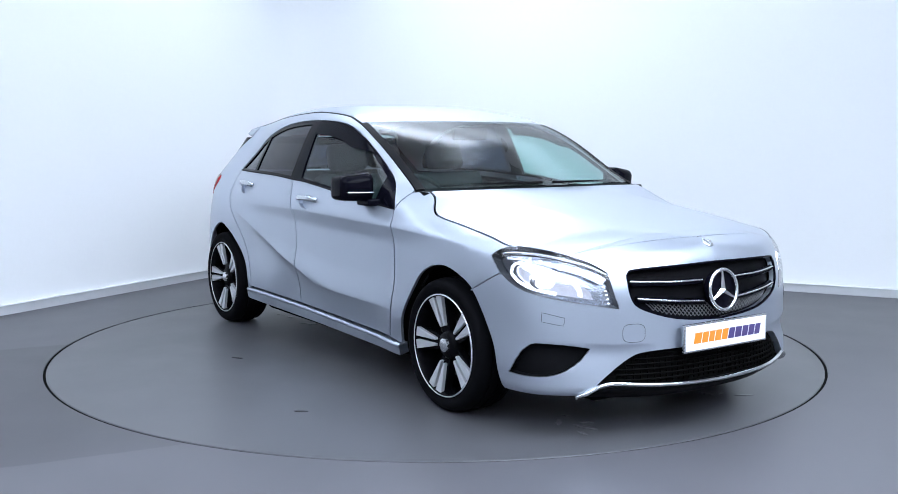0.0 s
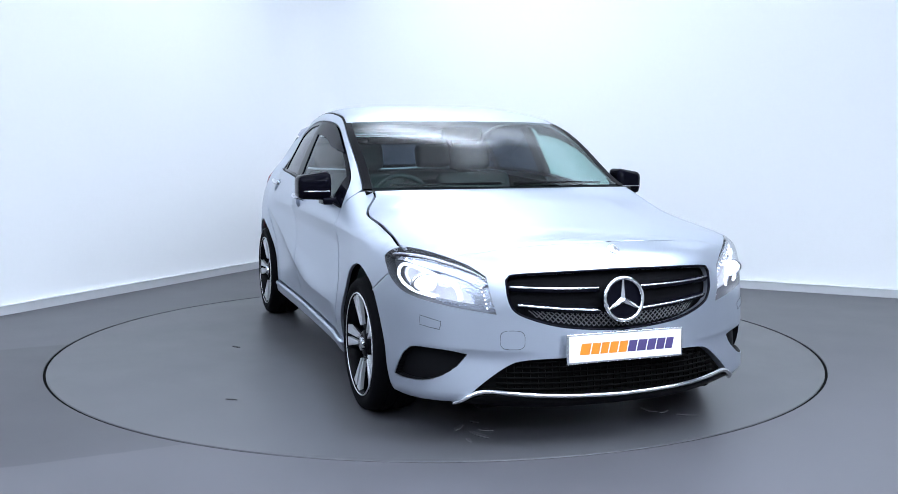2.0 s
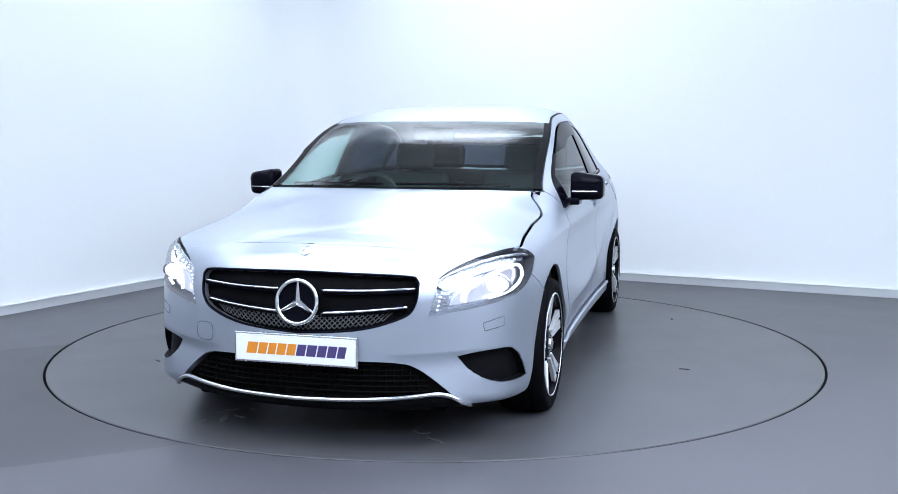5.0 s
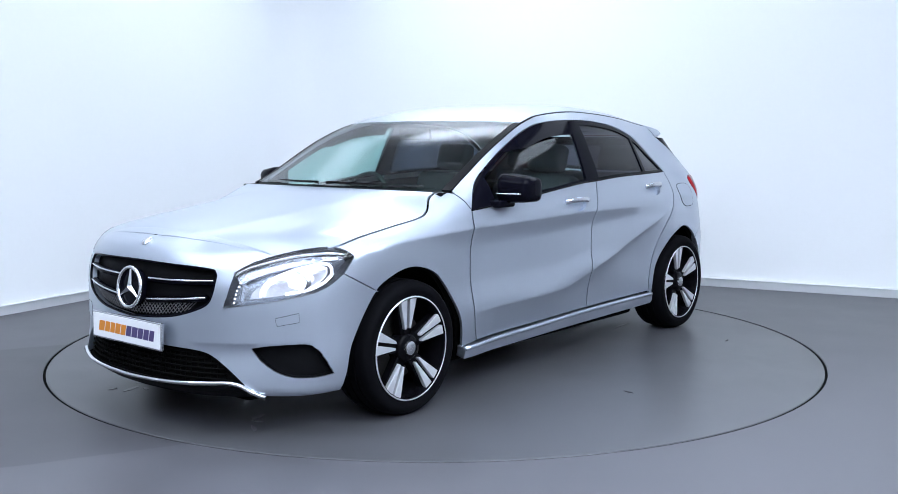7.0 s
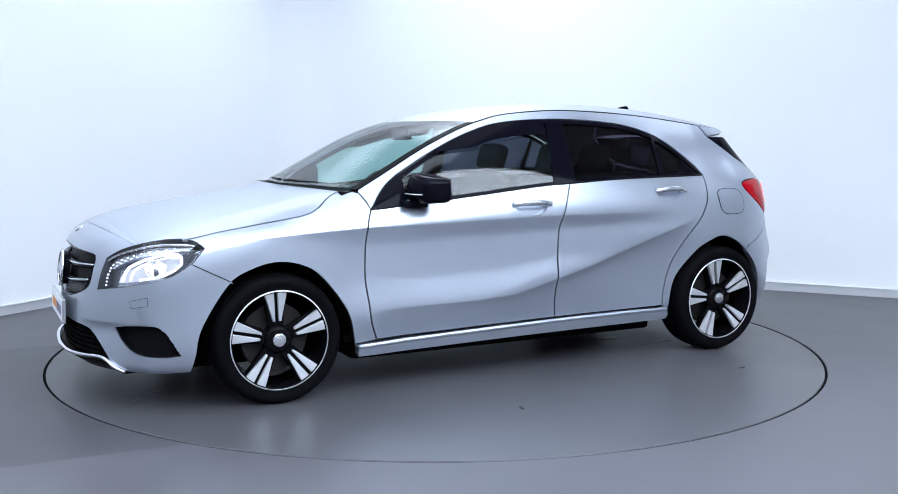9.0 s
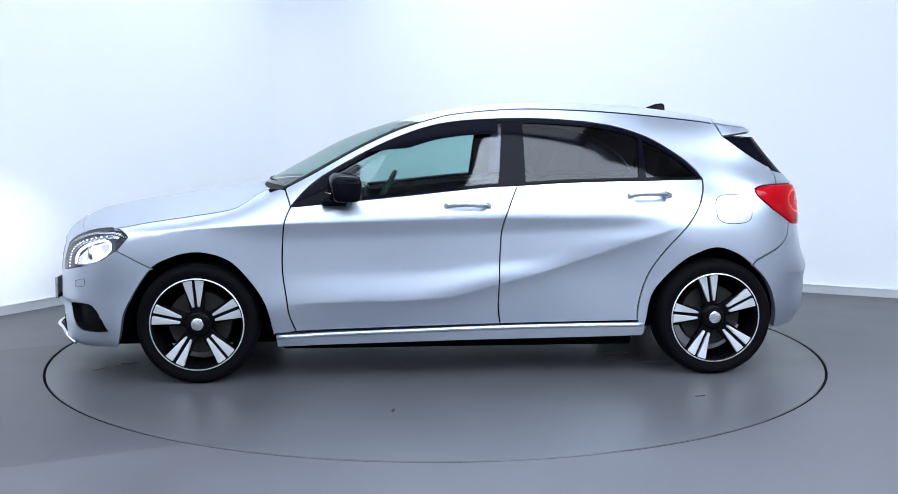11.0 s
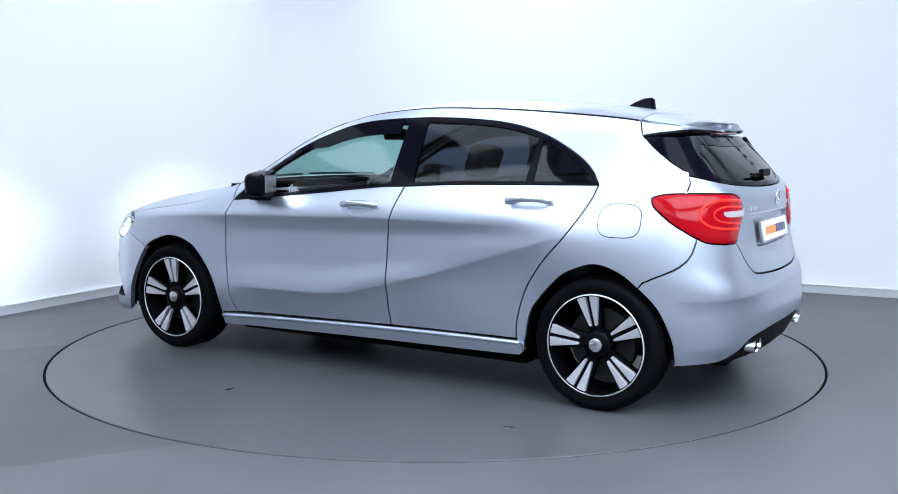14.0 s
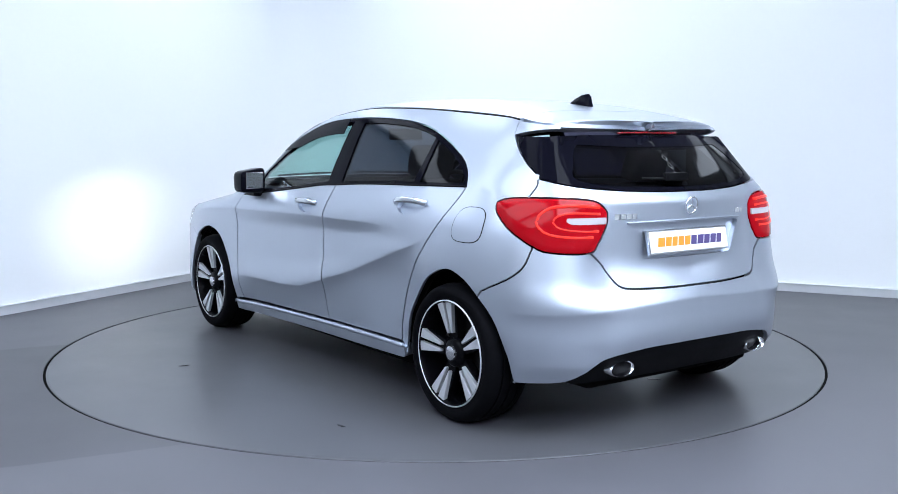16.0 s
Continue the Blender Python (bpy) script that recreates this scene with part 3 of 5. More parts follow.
BUMP_LOW = [(-1.70, .80, .235), (-1.79, .74, .24), (-1.867, .660, .25), (-1.922, .602, .285), (-1.974, .526, .345), (-2.02, .35, .376), (-2.035, .15, .383), (-2.04, 0, .384)]


def nearest_on(curve, p):
    return int(np.argmin(np.sum((curve - p) ** 2, axis=1)))


arch_f, arch_r = from_x(C_ARCH_F), from_x(C_ARCH_R)
door_f, door_b, door_c = from_x(C_DOOR_F), from_x(C_DOOR_B), from_x(C_DOOR_C)
belt, dlo, sill = from_x(C_BELT), from_x(C_DLO), from_x(C_SILL)
lamp_top, lamp_rear, lamp_low, lamp_in = wrap(LAMP_TOP), wrap(LAMP_REAR), wrap(LAMP_LOW), wrap(LAMP_IN)
hood_front = from_y(HOOD_FRONT)
lamp_k = int(np.argmin(np.sum((lamp_top - hood_front[-1]) ** 2, axis=1)))
hood_front[-1] = lamp_top[lamp_k]
seam = np.concatenate([wrap([(1.77, .785, .797), (1.757, .79, .7975)], 4), from_x([(1.72, .800)] + SEAM[1:])])
rim = from_x([p for p in RIM if p[0] > -1.42][::-1] + [(-1.427, 1.3325)])
rim = rim[np.argsort(rim[:, 0])]
tail = wrap(TAIL, 12)
seam_r = wrap(SEAM_R)
gate_side = wrap([(-1.700, .672, 1.095), (-1.716, .69, 1.05), (-1.712, .726, 1.010)], 6)
blade = wrap(BLADE)
win_r = from_y(WIN_R, rear=True)
gate_low = from_y(GATE_LOW, rear=True)
bump_low = wrap(BUMP_LOW)
fog = wrap(FOG, 8)
grille_half = from_y(GRILLE)
intake_half = from_y(INTAKE)

CAR_OFF = pose(-0.0671, 0.0558, 0)
car = new("car")
tagged(car, "silver metallic five-door hatchback with lit headlamps, parked on the turntable", "car")


def split(curve, x, z, first=True):
    """The piece of a curve before or after its point nearest to (x, z) of the side view."""
    p = skin(curve[:, 0], curve[:, 1])
    i = int(np.argmin((p[:, 0] - x) ** 2 + (p[:, 2] - z) ** 2))
    return curve[:i + 1] if first else curve[i:]


fend_top = wrap([(1.715, .83, .780), (1.74, .81, .791), (1.757, .79, .7975)], 4)
low_front = wrap([(1.757, .822, .19), (1.85, .79, .186), (1.95, .70, .185), (1.985, .645, .185)])
bump_half = np.concatenate([hood_front, lamp_top[:lamp_k][::-1], lamp_in[::-1][1:], lamp_low[::-1][1:], from_x([(1.745, .685), (1.66, .64), (1.565, .592)])[1:],
                            split(arch_f, 1.575, .59)[::-1], low_front[1:], intake_half[::-1]])
tail_top_i, tail_in_i = nearest_on(tail, wrap([(-1.707, .734, 1.006)] * 1 + [(-1.7071, .734, 1.006)], 1)[0]), nearest_on(tail, gate_low[0])
tail_low_i = nearest_on(tail, seam_r[0])


def handle_loop(x, z):
    return join(from_x([(x + .092 * math.cos(a), z - .008 + .040 * math.sin(a)) for a in np.linspace(0, 2 * math.pi, 25)], soft=False)[:-1])


HANDLES = ((-.03, .898), (-.99, .944))


def build_body():
    grille_hole = mirrored(grille_half)
    panel("front_bumper", mirrored(bump_half), PAINT, car, [grille_hole, fog, flip(fog, -1)], depth=0.03, gap=0.0012)
    for sd in (1, -1):
        F = lambda lp: flip(lp, sd)
        fender = join(lamp_rear[::-1], lamp_top[::-1][:1], wrap([(1.685, .85, .755), (1.715, .83, .780), (1.757, .79, .7975)], 6), seam, from_x([(.95, .993), (.905, .985)])[0:],
                      from_x([(.885, .94), (.872, .903)], 4), door_f, from_x([(.90, .255), (.966, .25)], 4), split(arch_f, 1.575, .59, False)[::-1], from_x([(1.565, .592), (1.66, .64), (1.745, .685)]))
        panel("front_wing", F(fender), PAINT, car)
        panel("front_door", F(join(split(belt, -.291, 1.009), door_b, split(sill, -.205, .284)[::-1], door_f[::-1])), PAINT, car, [F(handle_loop(*HANDLES[0]))])
        panel("rear_door", F(join(split(belt, -.291, 1.009, False), door_c, split(sill, -.205, .284, False)[::-1], door_b[::-1])), PAINT, car, [F(handle_loop(*HANDLES[1]))])
        frame_loop = join(rim, blade[::-1], gate_side, tail[:tail_top_i + 1][::-1], tail[tail_low_i:][::-1], seam_r, split(arch_r, -1.567, .612)[::-1],
                          from_x([(-.972, .26), (-.935, .292)], 3), door_c[::-1], dlo[::-1], from_x([(.872, .903), (.885, .94), (.905, .985)], 4))
        panel("side_frame", F(frame_loop), PAINT, car)
        panel("side_sill", F(join(from_x([(.957, .247), (.4, .262), (-.205, .276), (-.6, .281), (-.965, .282)]), from_x([(-.975, .235), (-.95, .215), (.0, .20), (.95, .185), (.96, .2)]))), PAINT, car, off=0.014, depth=0.05)
    half = np.concatenate([win_r, gate_side, tail[tail_top_i:tail_in_i + 1], gate_low])
    recess = mirrored(from_y([(0, .893), (.30, .89), (.355, .88), (.34, .85), (.30, .76), (.275, .742), (0, .74)], True), True)
    panel("tailgate", mirrored(half, True), PAINT, car, [recess], depth=0.03, gap=0.005)
    panel("plate_recess", recess, PAINT, car, off=-0.022, depth=0.0, gap=-0.004)
    half = np.concatenate([gate_low[::-1], tail[tail_in_i:tail_low_i + 1], seam_r, split(arch_r, -1.567, .612, False), bump_low])
    panel("rear_bumper", mirrored(half, True), PAINT, car, depth=0.03)


build_body()


# ---- hood, windscreen and roof: domed sheets hung between the rims of the skin ----
def centre_z(x):
    return hermite([-1.80, -1.724, -1.557, -1.364, -1.168, -.906, -.64, -.4, -.237, -.012, .14, .348, .63, .809, 1.082], [1.30, 1.318, 1.355, 1.393, 1.421, 1.443, 1.455, 1.455, 1.446, 1.421, 1.395, 1.344, 1.244, 1.151, 1.003], x)


def hood_z(x):
    return hermite([1.05, 1.2, 1.4, 1.6, 1.8, 1.9, 1.98, 2.03, 2.077, 2.12], [1.000, .982, .957, .927, .894, .876, .857, .841, .821, .798], x)


def sheet(name, edge, cx, cz, material, parent, w0=-1.0, w1=1.0, nw=40, power=2.4, off=0.0, thick=0.012, label="", ridge=0.0):
    """A sheet between an edge curve (and its mirror image) and the middle line cx, cz; w0 to w1 is the width taken."""
    w = np.linspace(w0, w1, nw + 1)
    e = edge
    X = cx[:, None] + (e[:, 0] - cx)[:, None] * np.abs(w)[None] ** 2
    Y = e[:, 1][:, None] * w[None]
    Z = e[:, 2][:, None] + (cz - e[:, 2])[:, None] * (1 - np.abs(w)[None] ** power)
    if ridge:
        yy = np.abs(Y)
        mid = 0.30 + (2.1 - X) * 0.13
        fade = np.clip((2.08 - X) / 0.25, 0, 1) * np.clip((X - 1.05) / 0.3, 0, 1)
        Z = Z + ridge * fade * (np.exp(-((yy - mid) / 0.045) ** 2) - 0.7 * np.exp(-((yy - mid - 0.11) / 0.06) ** 2))
    G = np.stack([X, Y, Z], 2)
    n = np.cross(np.gradient(G, axis=0), np.gradient(G, axis=1))
    n /= np.maximum(np.linalg.norm(n, axis=2), 1e-9)[..., None]
    n[n[..., 2] < 0] *= -1
    G = G + n * off
    nu, nv = G.shape[:2]
    verts = [tuple(v) for v in G.reshape(-1, 3)]
    faces = [(i * nv + j, (i + 1) * nv + j, (i + 1) * nv + j + 1, i * nv + j + 1) for i in range(nu - 1) for j in range(nv - 1)]
    if thick:
        ring = [i * nv for i in range(nu)] + [(nu - 1) * nv + j for j in range(1, nv)] + [i * nv + nv - 1 for i in range(nu - 2, -1, -1)] + [j for j in range(nv - 2, 0, -1)]
        top = len(verts)
        flat = G.reshape(-1, 3)
        verts += [tuple(flat[k]) for k in ring] + [tuple(flat[k] - n.reshape(-1, 3)[k] * thick) for k in ring]
        m = len(ring)
        faces += [(top + i, top + (i + 1) % m, top + m + (i + 1) % m, top + m + i) for i in range(m)]
    bm = bmesh.new()
    bv = [bm.verts.new(v) for v in verts]
    for f in faces:
        c = [bv[k] for k in f]
        if len({tuple(np.round(v.co, 6)) for v in c}) == 4:
            bm.faces.new(c)
    bmesh.ops.recalc_face_normals(bm, faces=bm.faces)
    up = sum(f.normal.z * f.calc_area() for f in bm.faces)
    if up < 0:
        bmesh.ops.reverse_faces(bm, faces=bm.faces)
    ob = part(name, bm, material, parent, label)
    ob.data.shade_smooth()
    return ob


lamp_e = int(np.argmin(np.sum((lamp_top - seam[0]) ** 2, axis=1)))
hood_curve = np.concatenate([hood_front, lamp_top[lamp_k + 1:lamp_e], seam[1:]])
hood_edge = on_skin(hood_curve, 0.0)
hood_edge[:, 1] = np.maximum(hood_edge[:, 1], 0.0)
k = np.argsort(hood_curve[:, 0])
hood_edge = hood_edge[k]
hcx = hood_edge[:, 0] + 0.11 * (hood_edge[:, 1] / 0.8) ** 2
hood_edge[:, 1] = np.maximum(hood_edge[:, 1] - 0.005, hood_edge[:, 1] * 0.9)
bonnet = sheet("bonnet", hood_edge, hcx, np.maximum(hood_z(hcx), hood_edge[:, 2]), PAINT, car, ridge=0.0025, power=2.2)

roof_rim = from_x(RIM[::-1], 10)
roof_rim = roof_rim[np.argsort(roof_rim[:, 0])]
roof_edge = on_skin(roof_rim)


def along(edge, x0, x1, n):
    xs = np.linspace(x0, x1, n)
    o = np.argsort(edge[:, 0])
    return np.stack([xs, np.interp(xs, edge[o, 0], edge[o, 1]), np.interp(xs, edge[o, 0], edge[o, 2])], 1)


def roof_cx(x):
    return x + hermite([-1.75, -1.43, -.9, -.3, .2, .6, .95], [-.08, -.02, .0, .05, .13, .18, .18], x)


def roof_sheet(name, x0, x1, n, material, **kw):
    e = along(roof_edge, x0, x1, n)
    cx = roof_cx(e[:, 0])
    return sheet(name, e, cx, centre_z(cx), material, car, power=4.8, **kw)


roof_sheet("windscreen", .893, .205, 24, SCREEN, w0=-.945, w1=.945, thick=0)
for a, b in ((.945, 1.0), (-1.0, -.945)):
    roof_sheet("pillar_trim", .905, .205, 24, BLACK, w0=a, w1=b, nw=3, off=0.001, label="black windscreen pillar strip")
    a2, b2 = (.984, 1.0) if a > 0 else (-1.0, -.984)
    roof_sheet("roof_moulding", .204, -1.41, 40, BLACK, w0=a2, w1=b2, nw=3, off=-0.001, label="thin black roof moulding")
roof_sheet("roof", .203, -1.425, 50, PAINT, w0=-.982, w1=.982)
roof_sheet("roof_spoiler", -1.430, -1.655, 14, PAINT, w0=-.97, w1=.97, thick=0.024, label="silver roof spoiler")


# ---- wheels ----
def build_wheel():
    root = new("wheel")
    R, W2 = 0.310, 0.112
    bm = lathe([(0.232, -W2 * .9), (0.250, -W2 * .98), (0.275, -W2), (0.293, -W2 * .95), (0.303, -W2 * .82), (R - .002, -W2 * .6), (R, -W2 * .50), (R - .007, -W2 * .48), (R - .007, -W2 * .40), (R, -W2 * .38), (R, -W2 * .06), (R - .007, -W2 * .05), (R - .007, W2 * .05), (R, W2 * .06), (R, W2 * .38), (R - .007, W2 * .40), (R - .007, W2 * .48), (R, W2 * .50), (R - .002, W2 * .6), (0.303, W2 * .82), (0.293, W2 * .95), (0.284, W2 * .985), (0.280, W2 * 1.0), (0.262, W2 * 1.005), (0.258, W2 * .985), (0.250, W2 * .98), (0.232, W2 * .9)], 72)
    smooth(part("tyre", bm, RUBBER, root), 50)
    bm = lathe([(0.236, W2 * .93), (0.2385, W2 * .97), (0.234, W2 * .99), (0.228, W2 * .96), (0.222, W2 * .80), (0.215, W2 * .2), (0.205, -W2 * .5), (0.222, -W2 * .9), (0.236, -W2 * .93)], 72)
    smooth(part("rim", bm, RIMBLACK, root, "gloss black wheel rim"), 40)
    bm = lathe([(0.2305, W2 * .955), (0.233, W2 * 1.0), (0.2375, W2 * .99), (0.2385, W2 * .96)], 72)
    smooth(part("rim_lip", bm, ALU, root, "bare machined rim lip"), 60)
    bm = lathe([(0.001, W2 * .1), (0.16, W2 * .1), (0.165, W2 * .02), (0.165, -W2 * .3), (0.001, -W2 * .3)], 48)
    smooth(part("brake_disc", bm, mat_disc, root, "dull grey brake disc"), 30)

    def spoke_poly(a0, a1, b0, b1, r0, r1, y0, y1, ang, th=0.02):
        """A slab from radius r0 (offsets a0..a1 across) to r1 (b0..b1)."""
        bm = bmesh.new()
        ca, sa = math.cos(ang), math.sin(ang)
        pts = []
        for r, w, y in ((r0, a0, y0), (r0, a1, y0), (r1, b1, y1), (r1, b0, y1)):
            pts.append((r * ca - w * sa, y, r * sa + w * ca))
        hi = [bm.verts.new(p) for p in pts]
        lo = [bm.verts.new((p[0], p[1] - th, p[2])) for p in pts]
        bm.faces.new(hi)
        bm.faces.new(lo[::-1])
        for i in range(4):
            bm.faces.new((hi[i], lo[i], lo[(i + 1) % 4], hi[(i + 1) % 4]))
        bmesh.ops.recalc_face_normals(bm, faces=bm.faces)
        bmesh.ops.bevel(bm, geom=list(bm.edges), offset=0.0022, segments=2, profile=0.5, affect="EDGES")
        return bm
    for i in range(5):
        ang = math.radians(90 + 72 * i)
        for sgn in (1, -1):
            part("spoke", spoke_poly(.0092 * sgn, .0195 * sgn, .0088 * sgn, .055 * sgn, .088, .2285, W2 * .80, W2 * .93, ang), ALU, root, "machined alloy spoke face")
        part("spoke_back", spoke_poly(-.030, .030, -.056, .056, .05, .224, W2 * .62, W2 * .76, ang, 0.04), RIMBLACK, root, "gloss black spoke body")
    bm = lathe([(0.001, W2 * .80), (0.05, W2 * .80), (0.062, W2 * .74), (0.07, W2 * .6), (0.07, W2 * .2), (0.001, W2 * .2)], 40)
    smooth(part("hub", bm, RIMBLACK, root), 40)
    bm = lathe([(0.001, W2 * .93), (0.024, W2 * .925), (0.031, W2 * .90), (0.033, W2 * .8), (0.033, W2 * .6)], 32)
    smooth(part("hub_cap", bm, SATIN, root, "silver hub cap"), 40)
    for i in range(5):
        a = math.radians(54 + 72 * i)
        bm = lathe([(0.0005, W2 * .74), (0.008, W2 * .74), (0.010, W2 * .72), (0.010, W2 * .5)], 10)
        bmesh.ops.translate(bm, vec=(0.056 * math.cos(a), 0, 0.056 * math.sin(a)), verts=bm.verts)
        part("wheel_bolt", bm, DARK, root)
    return root


mat_disc = mat("dull_disc", (0.022, 0.021, 0.02), 0.55, 0.4)
wheel = build_wheel()
WHEEL_AT = [(1.3495, .775, 0, 4), (-1.3495, .765, 0, 11), (1.3495, -.775, 180, 18), (-1.3495, -.765, 180, 19)]
for i, (x, y, turn, roll) in enumerate(WHEEL_AT):
    m = pose(x, y, 0.3075, 0, 0, turn) @ pose(0, 0, 0, 0, roll, 0)
    w = copy_thing(wheel, m) if i else wheel
    w.matrix_basis = m
    w.parent = car


# ---- what fills the body: shell, liners, glass, lamps ----
def band(name, loop, off0, off1, material, parent, label=""):
    """A wall that follows an outline, from off0 to off1 of the skin."""
    l = even(loop if area(loop) > 0 else loop[::-1], 0.015)
    p, m = skin(l[:, 0], l[:, 1]), skin_normal(l[:, 0], l[:, 1])
    n = len(l)
    vs = [tuple(v) for v in p + m * off0] + [tuple(v) for v in p + m * off1]
    fs = [(i, (i + 1) % n, n + (i + 1) % n, n + i) for i in range(n)]
    ob = part(name, (vs, [], fs), material, parent, label)
    ob.data.shade_smooth()
    return ob


def skin_tube(name, curve, r, off, material, parent, label="", n=6, flat=1.0, closed=False):
    ob = part(name, tube(on_skin(curve, off), r, n, closed, flat), material, parent, label)
    ob.data.shade_smooth()
    return ob


RED = mat("red_lamp_plastic", (0.30, 0.002, 0.006), 0.10, spec=0.2, emit=(1.0, 0.0, 0.01), strength=0.03)
REDGLOW = mat("red_light_guide", (0.6, 0.01, 0.01), 0.3, spec=0.2, emit=(1.0, 0.07, 0.04), strength=0.55)
REDDARK = mat("dark_red_plastic", (0.18, 0.004, 0.008), 0.15, 0.0, 0.6)
LAMPWHITE = mat("frosted_white_lens", (0.42, 0.38, 0.40), 0.25)
HOUSING = mat("lamp_housing", (0.07, 0.074, 0.085), 0.35, 0.6)
# the reflector's emission stands in for lamp light falling on it
REFLECTOR = vary(mat("lit_reflector", (0.55, 0.57, 0.64), 0.12, 1.0, emit=(0.80, 0.84, 1.0), strength=0.6), 40, 0.35, 0.6, 60)
CRYSTAL = vary(mat("ribbed_clear_plastic", (0.62, 0.65, 0.72), 0.15, 0.9), 160, 0.4, 1.0, 120)
DRL = mat("white_light_guide", (0.9, 0.9, 0.95), 0.3, emit=(0.86, 0.91, 1.0), strength=1.8)
BEAM = mat("xenon_source", (1, 1, 1), 0.5, emit=(0.90, 0.95, 1.0), strength=5800.0)
FABRIC = vary(mat("grey_seat_fabric", (0.075, 0.08, 0.085), 0.85), 120, 0.25, 0.3, 500)
DASHM = vary(mat("dark_dash_plastic", (0.02, 0.021, 0.023), 0.6), 80, 0.2, 0.2, 700)
LINER = mat("pale_headliner", (0.35, 0.35, 0.34), 0.9)
GREYWIRE = mat("dull_grey_mesh", (0.16, 0.16, 0.17), 0.45, 0.6)
ORANGE = mat("orange_print", (0.70, 0.24, 0.02), 0.4)
PURPLE = mat("purple_print", (0.065, 0.048, 0.15), 0.4)

NOSE_TOP = from_y([(0, .79), (.3, .775), (.5, .70)])


def build_shell():
    for sd in (1, -1):
        loop = join(NOSE_TOP, wrap([(2.05, .60, .66), (1.9, .74, .70), (1.74, .82, .74)], 6), from_x([(1.6, .79), (1.2, .84), (.9, .89), (.2, .95), (-.3, .99), (-1.25, 1.03), (-1.45, 1.035), (-1.62, 1.03)], 8),
                    from_y([(.69, 1.02), (.6, 1.015), (.3, 1.0), (0.0, .99)], True), from_y([(0.0, .26), (.3, .26), (.6, .26)], True),
                    arch_r[::-1], from_x([(-.9, .205), (.9, .195)], 20), arch_f[::-1], low_front, from_y([(.6, .17), (.3, .165), (0, .165)]))
        panel("inner_shell", flip(loop, sd), DARK, car, [flip(join(lamp_top, lamp_rear, lamp_low, lamp_in), sd)], off=-0.045, depth=0, gap=0.001, step=0.05)
        for x in (1.3495, -1.3495):
            bm = bmesh.new()
            n = 28
            rows = []
            for r, y in ((0.402, .765), (0.402, .52), (0.05, .50)):
                row = []
                for i in range(n + 1):
                    a = math.radians(-10 + 200 * i / n)
                    row.append(bm.verts.new((x + r * math.cos(a), sd * y, 0.3075 + r * math.sin(a))))
                rows.append(row)
            for a, b in zip(rows, rows[1:]):
                for i in range(n):
                    bm.faces.new((a[i], a[i + 1], b[i + 1], b[i]))
            bmesh.ops.recalc_face_normals(bm, faces=bm.faces)
            part("wheel_arch_liner", bm, DARK, car, "dark wheel arch liner").data.shade_smooth()
    bm = bmesh.new()
    box(bm, -.94, .94, -.73, .73, .14, .25, .03)
    box(bm, .93, 2.02, -.56, .56, .145, .26, .02)
    box(bm, -1.86, -.93, -.52, .52, .20, .30, .02)
    box(bm, -.94, 1.0, -.80, .80, .25, .28)
    part("floor_pan", bm, DARK, car, "dark underbody")
    # bulkheads that close the engine bay and the boot
    bm = bmesh.new()
    box(bm, .96, 1.0, -.70, .70, .28, .93)
    part("bulkhead", bm, DARK, car)
    bm = bmesh.new()
    box(bm, -1.75, -1.0, -.66, .66, .28, .55)
    part("boot_floor", bm, DARK, car)


build_shell()


def dlo_z(x):
    c = catmull(C_DLO)
    return np.interp(-x, -c[:, 0], c[:, 1])


def belt_z(x):
    c = catmull(C_BELT)
    return np.interp(-x, -c[:, 0], c[:, 1])


def pane(x0, x1, lean, e_top=0.022, e_low=0.016):
    """A side window between two uprights, inside the frame; lean tips the rear upright."""
    top = [(x, float(dlo_z(x)) - e_top) for x in np.linspace(x0, x1 + lean, 24)]
    low = [(x, float(belt_z(x)) + e_low) for x in np.linspace(x1, x0 - 0.0, 24)]
    top = [p for p in top if p[1] > float(belt_z(p[0])) + e_low + 0.004]
    p = from_x(top + low, soft=False)
    return p


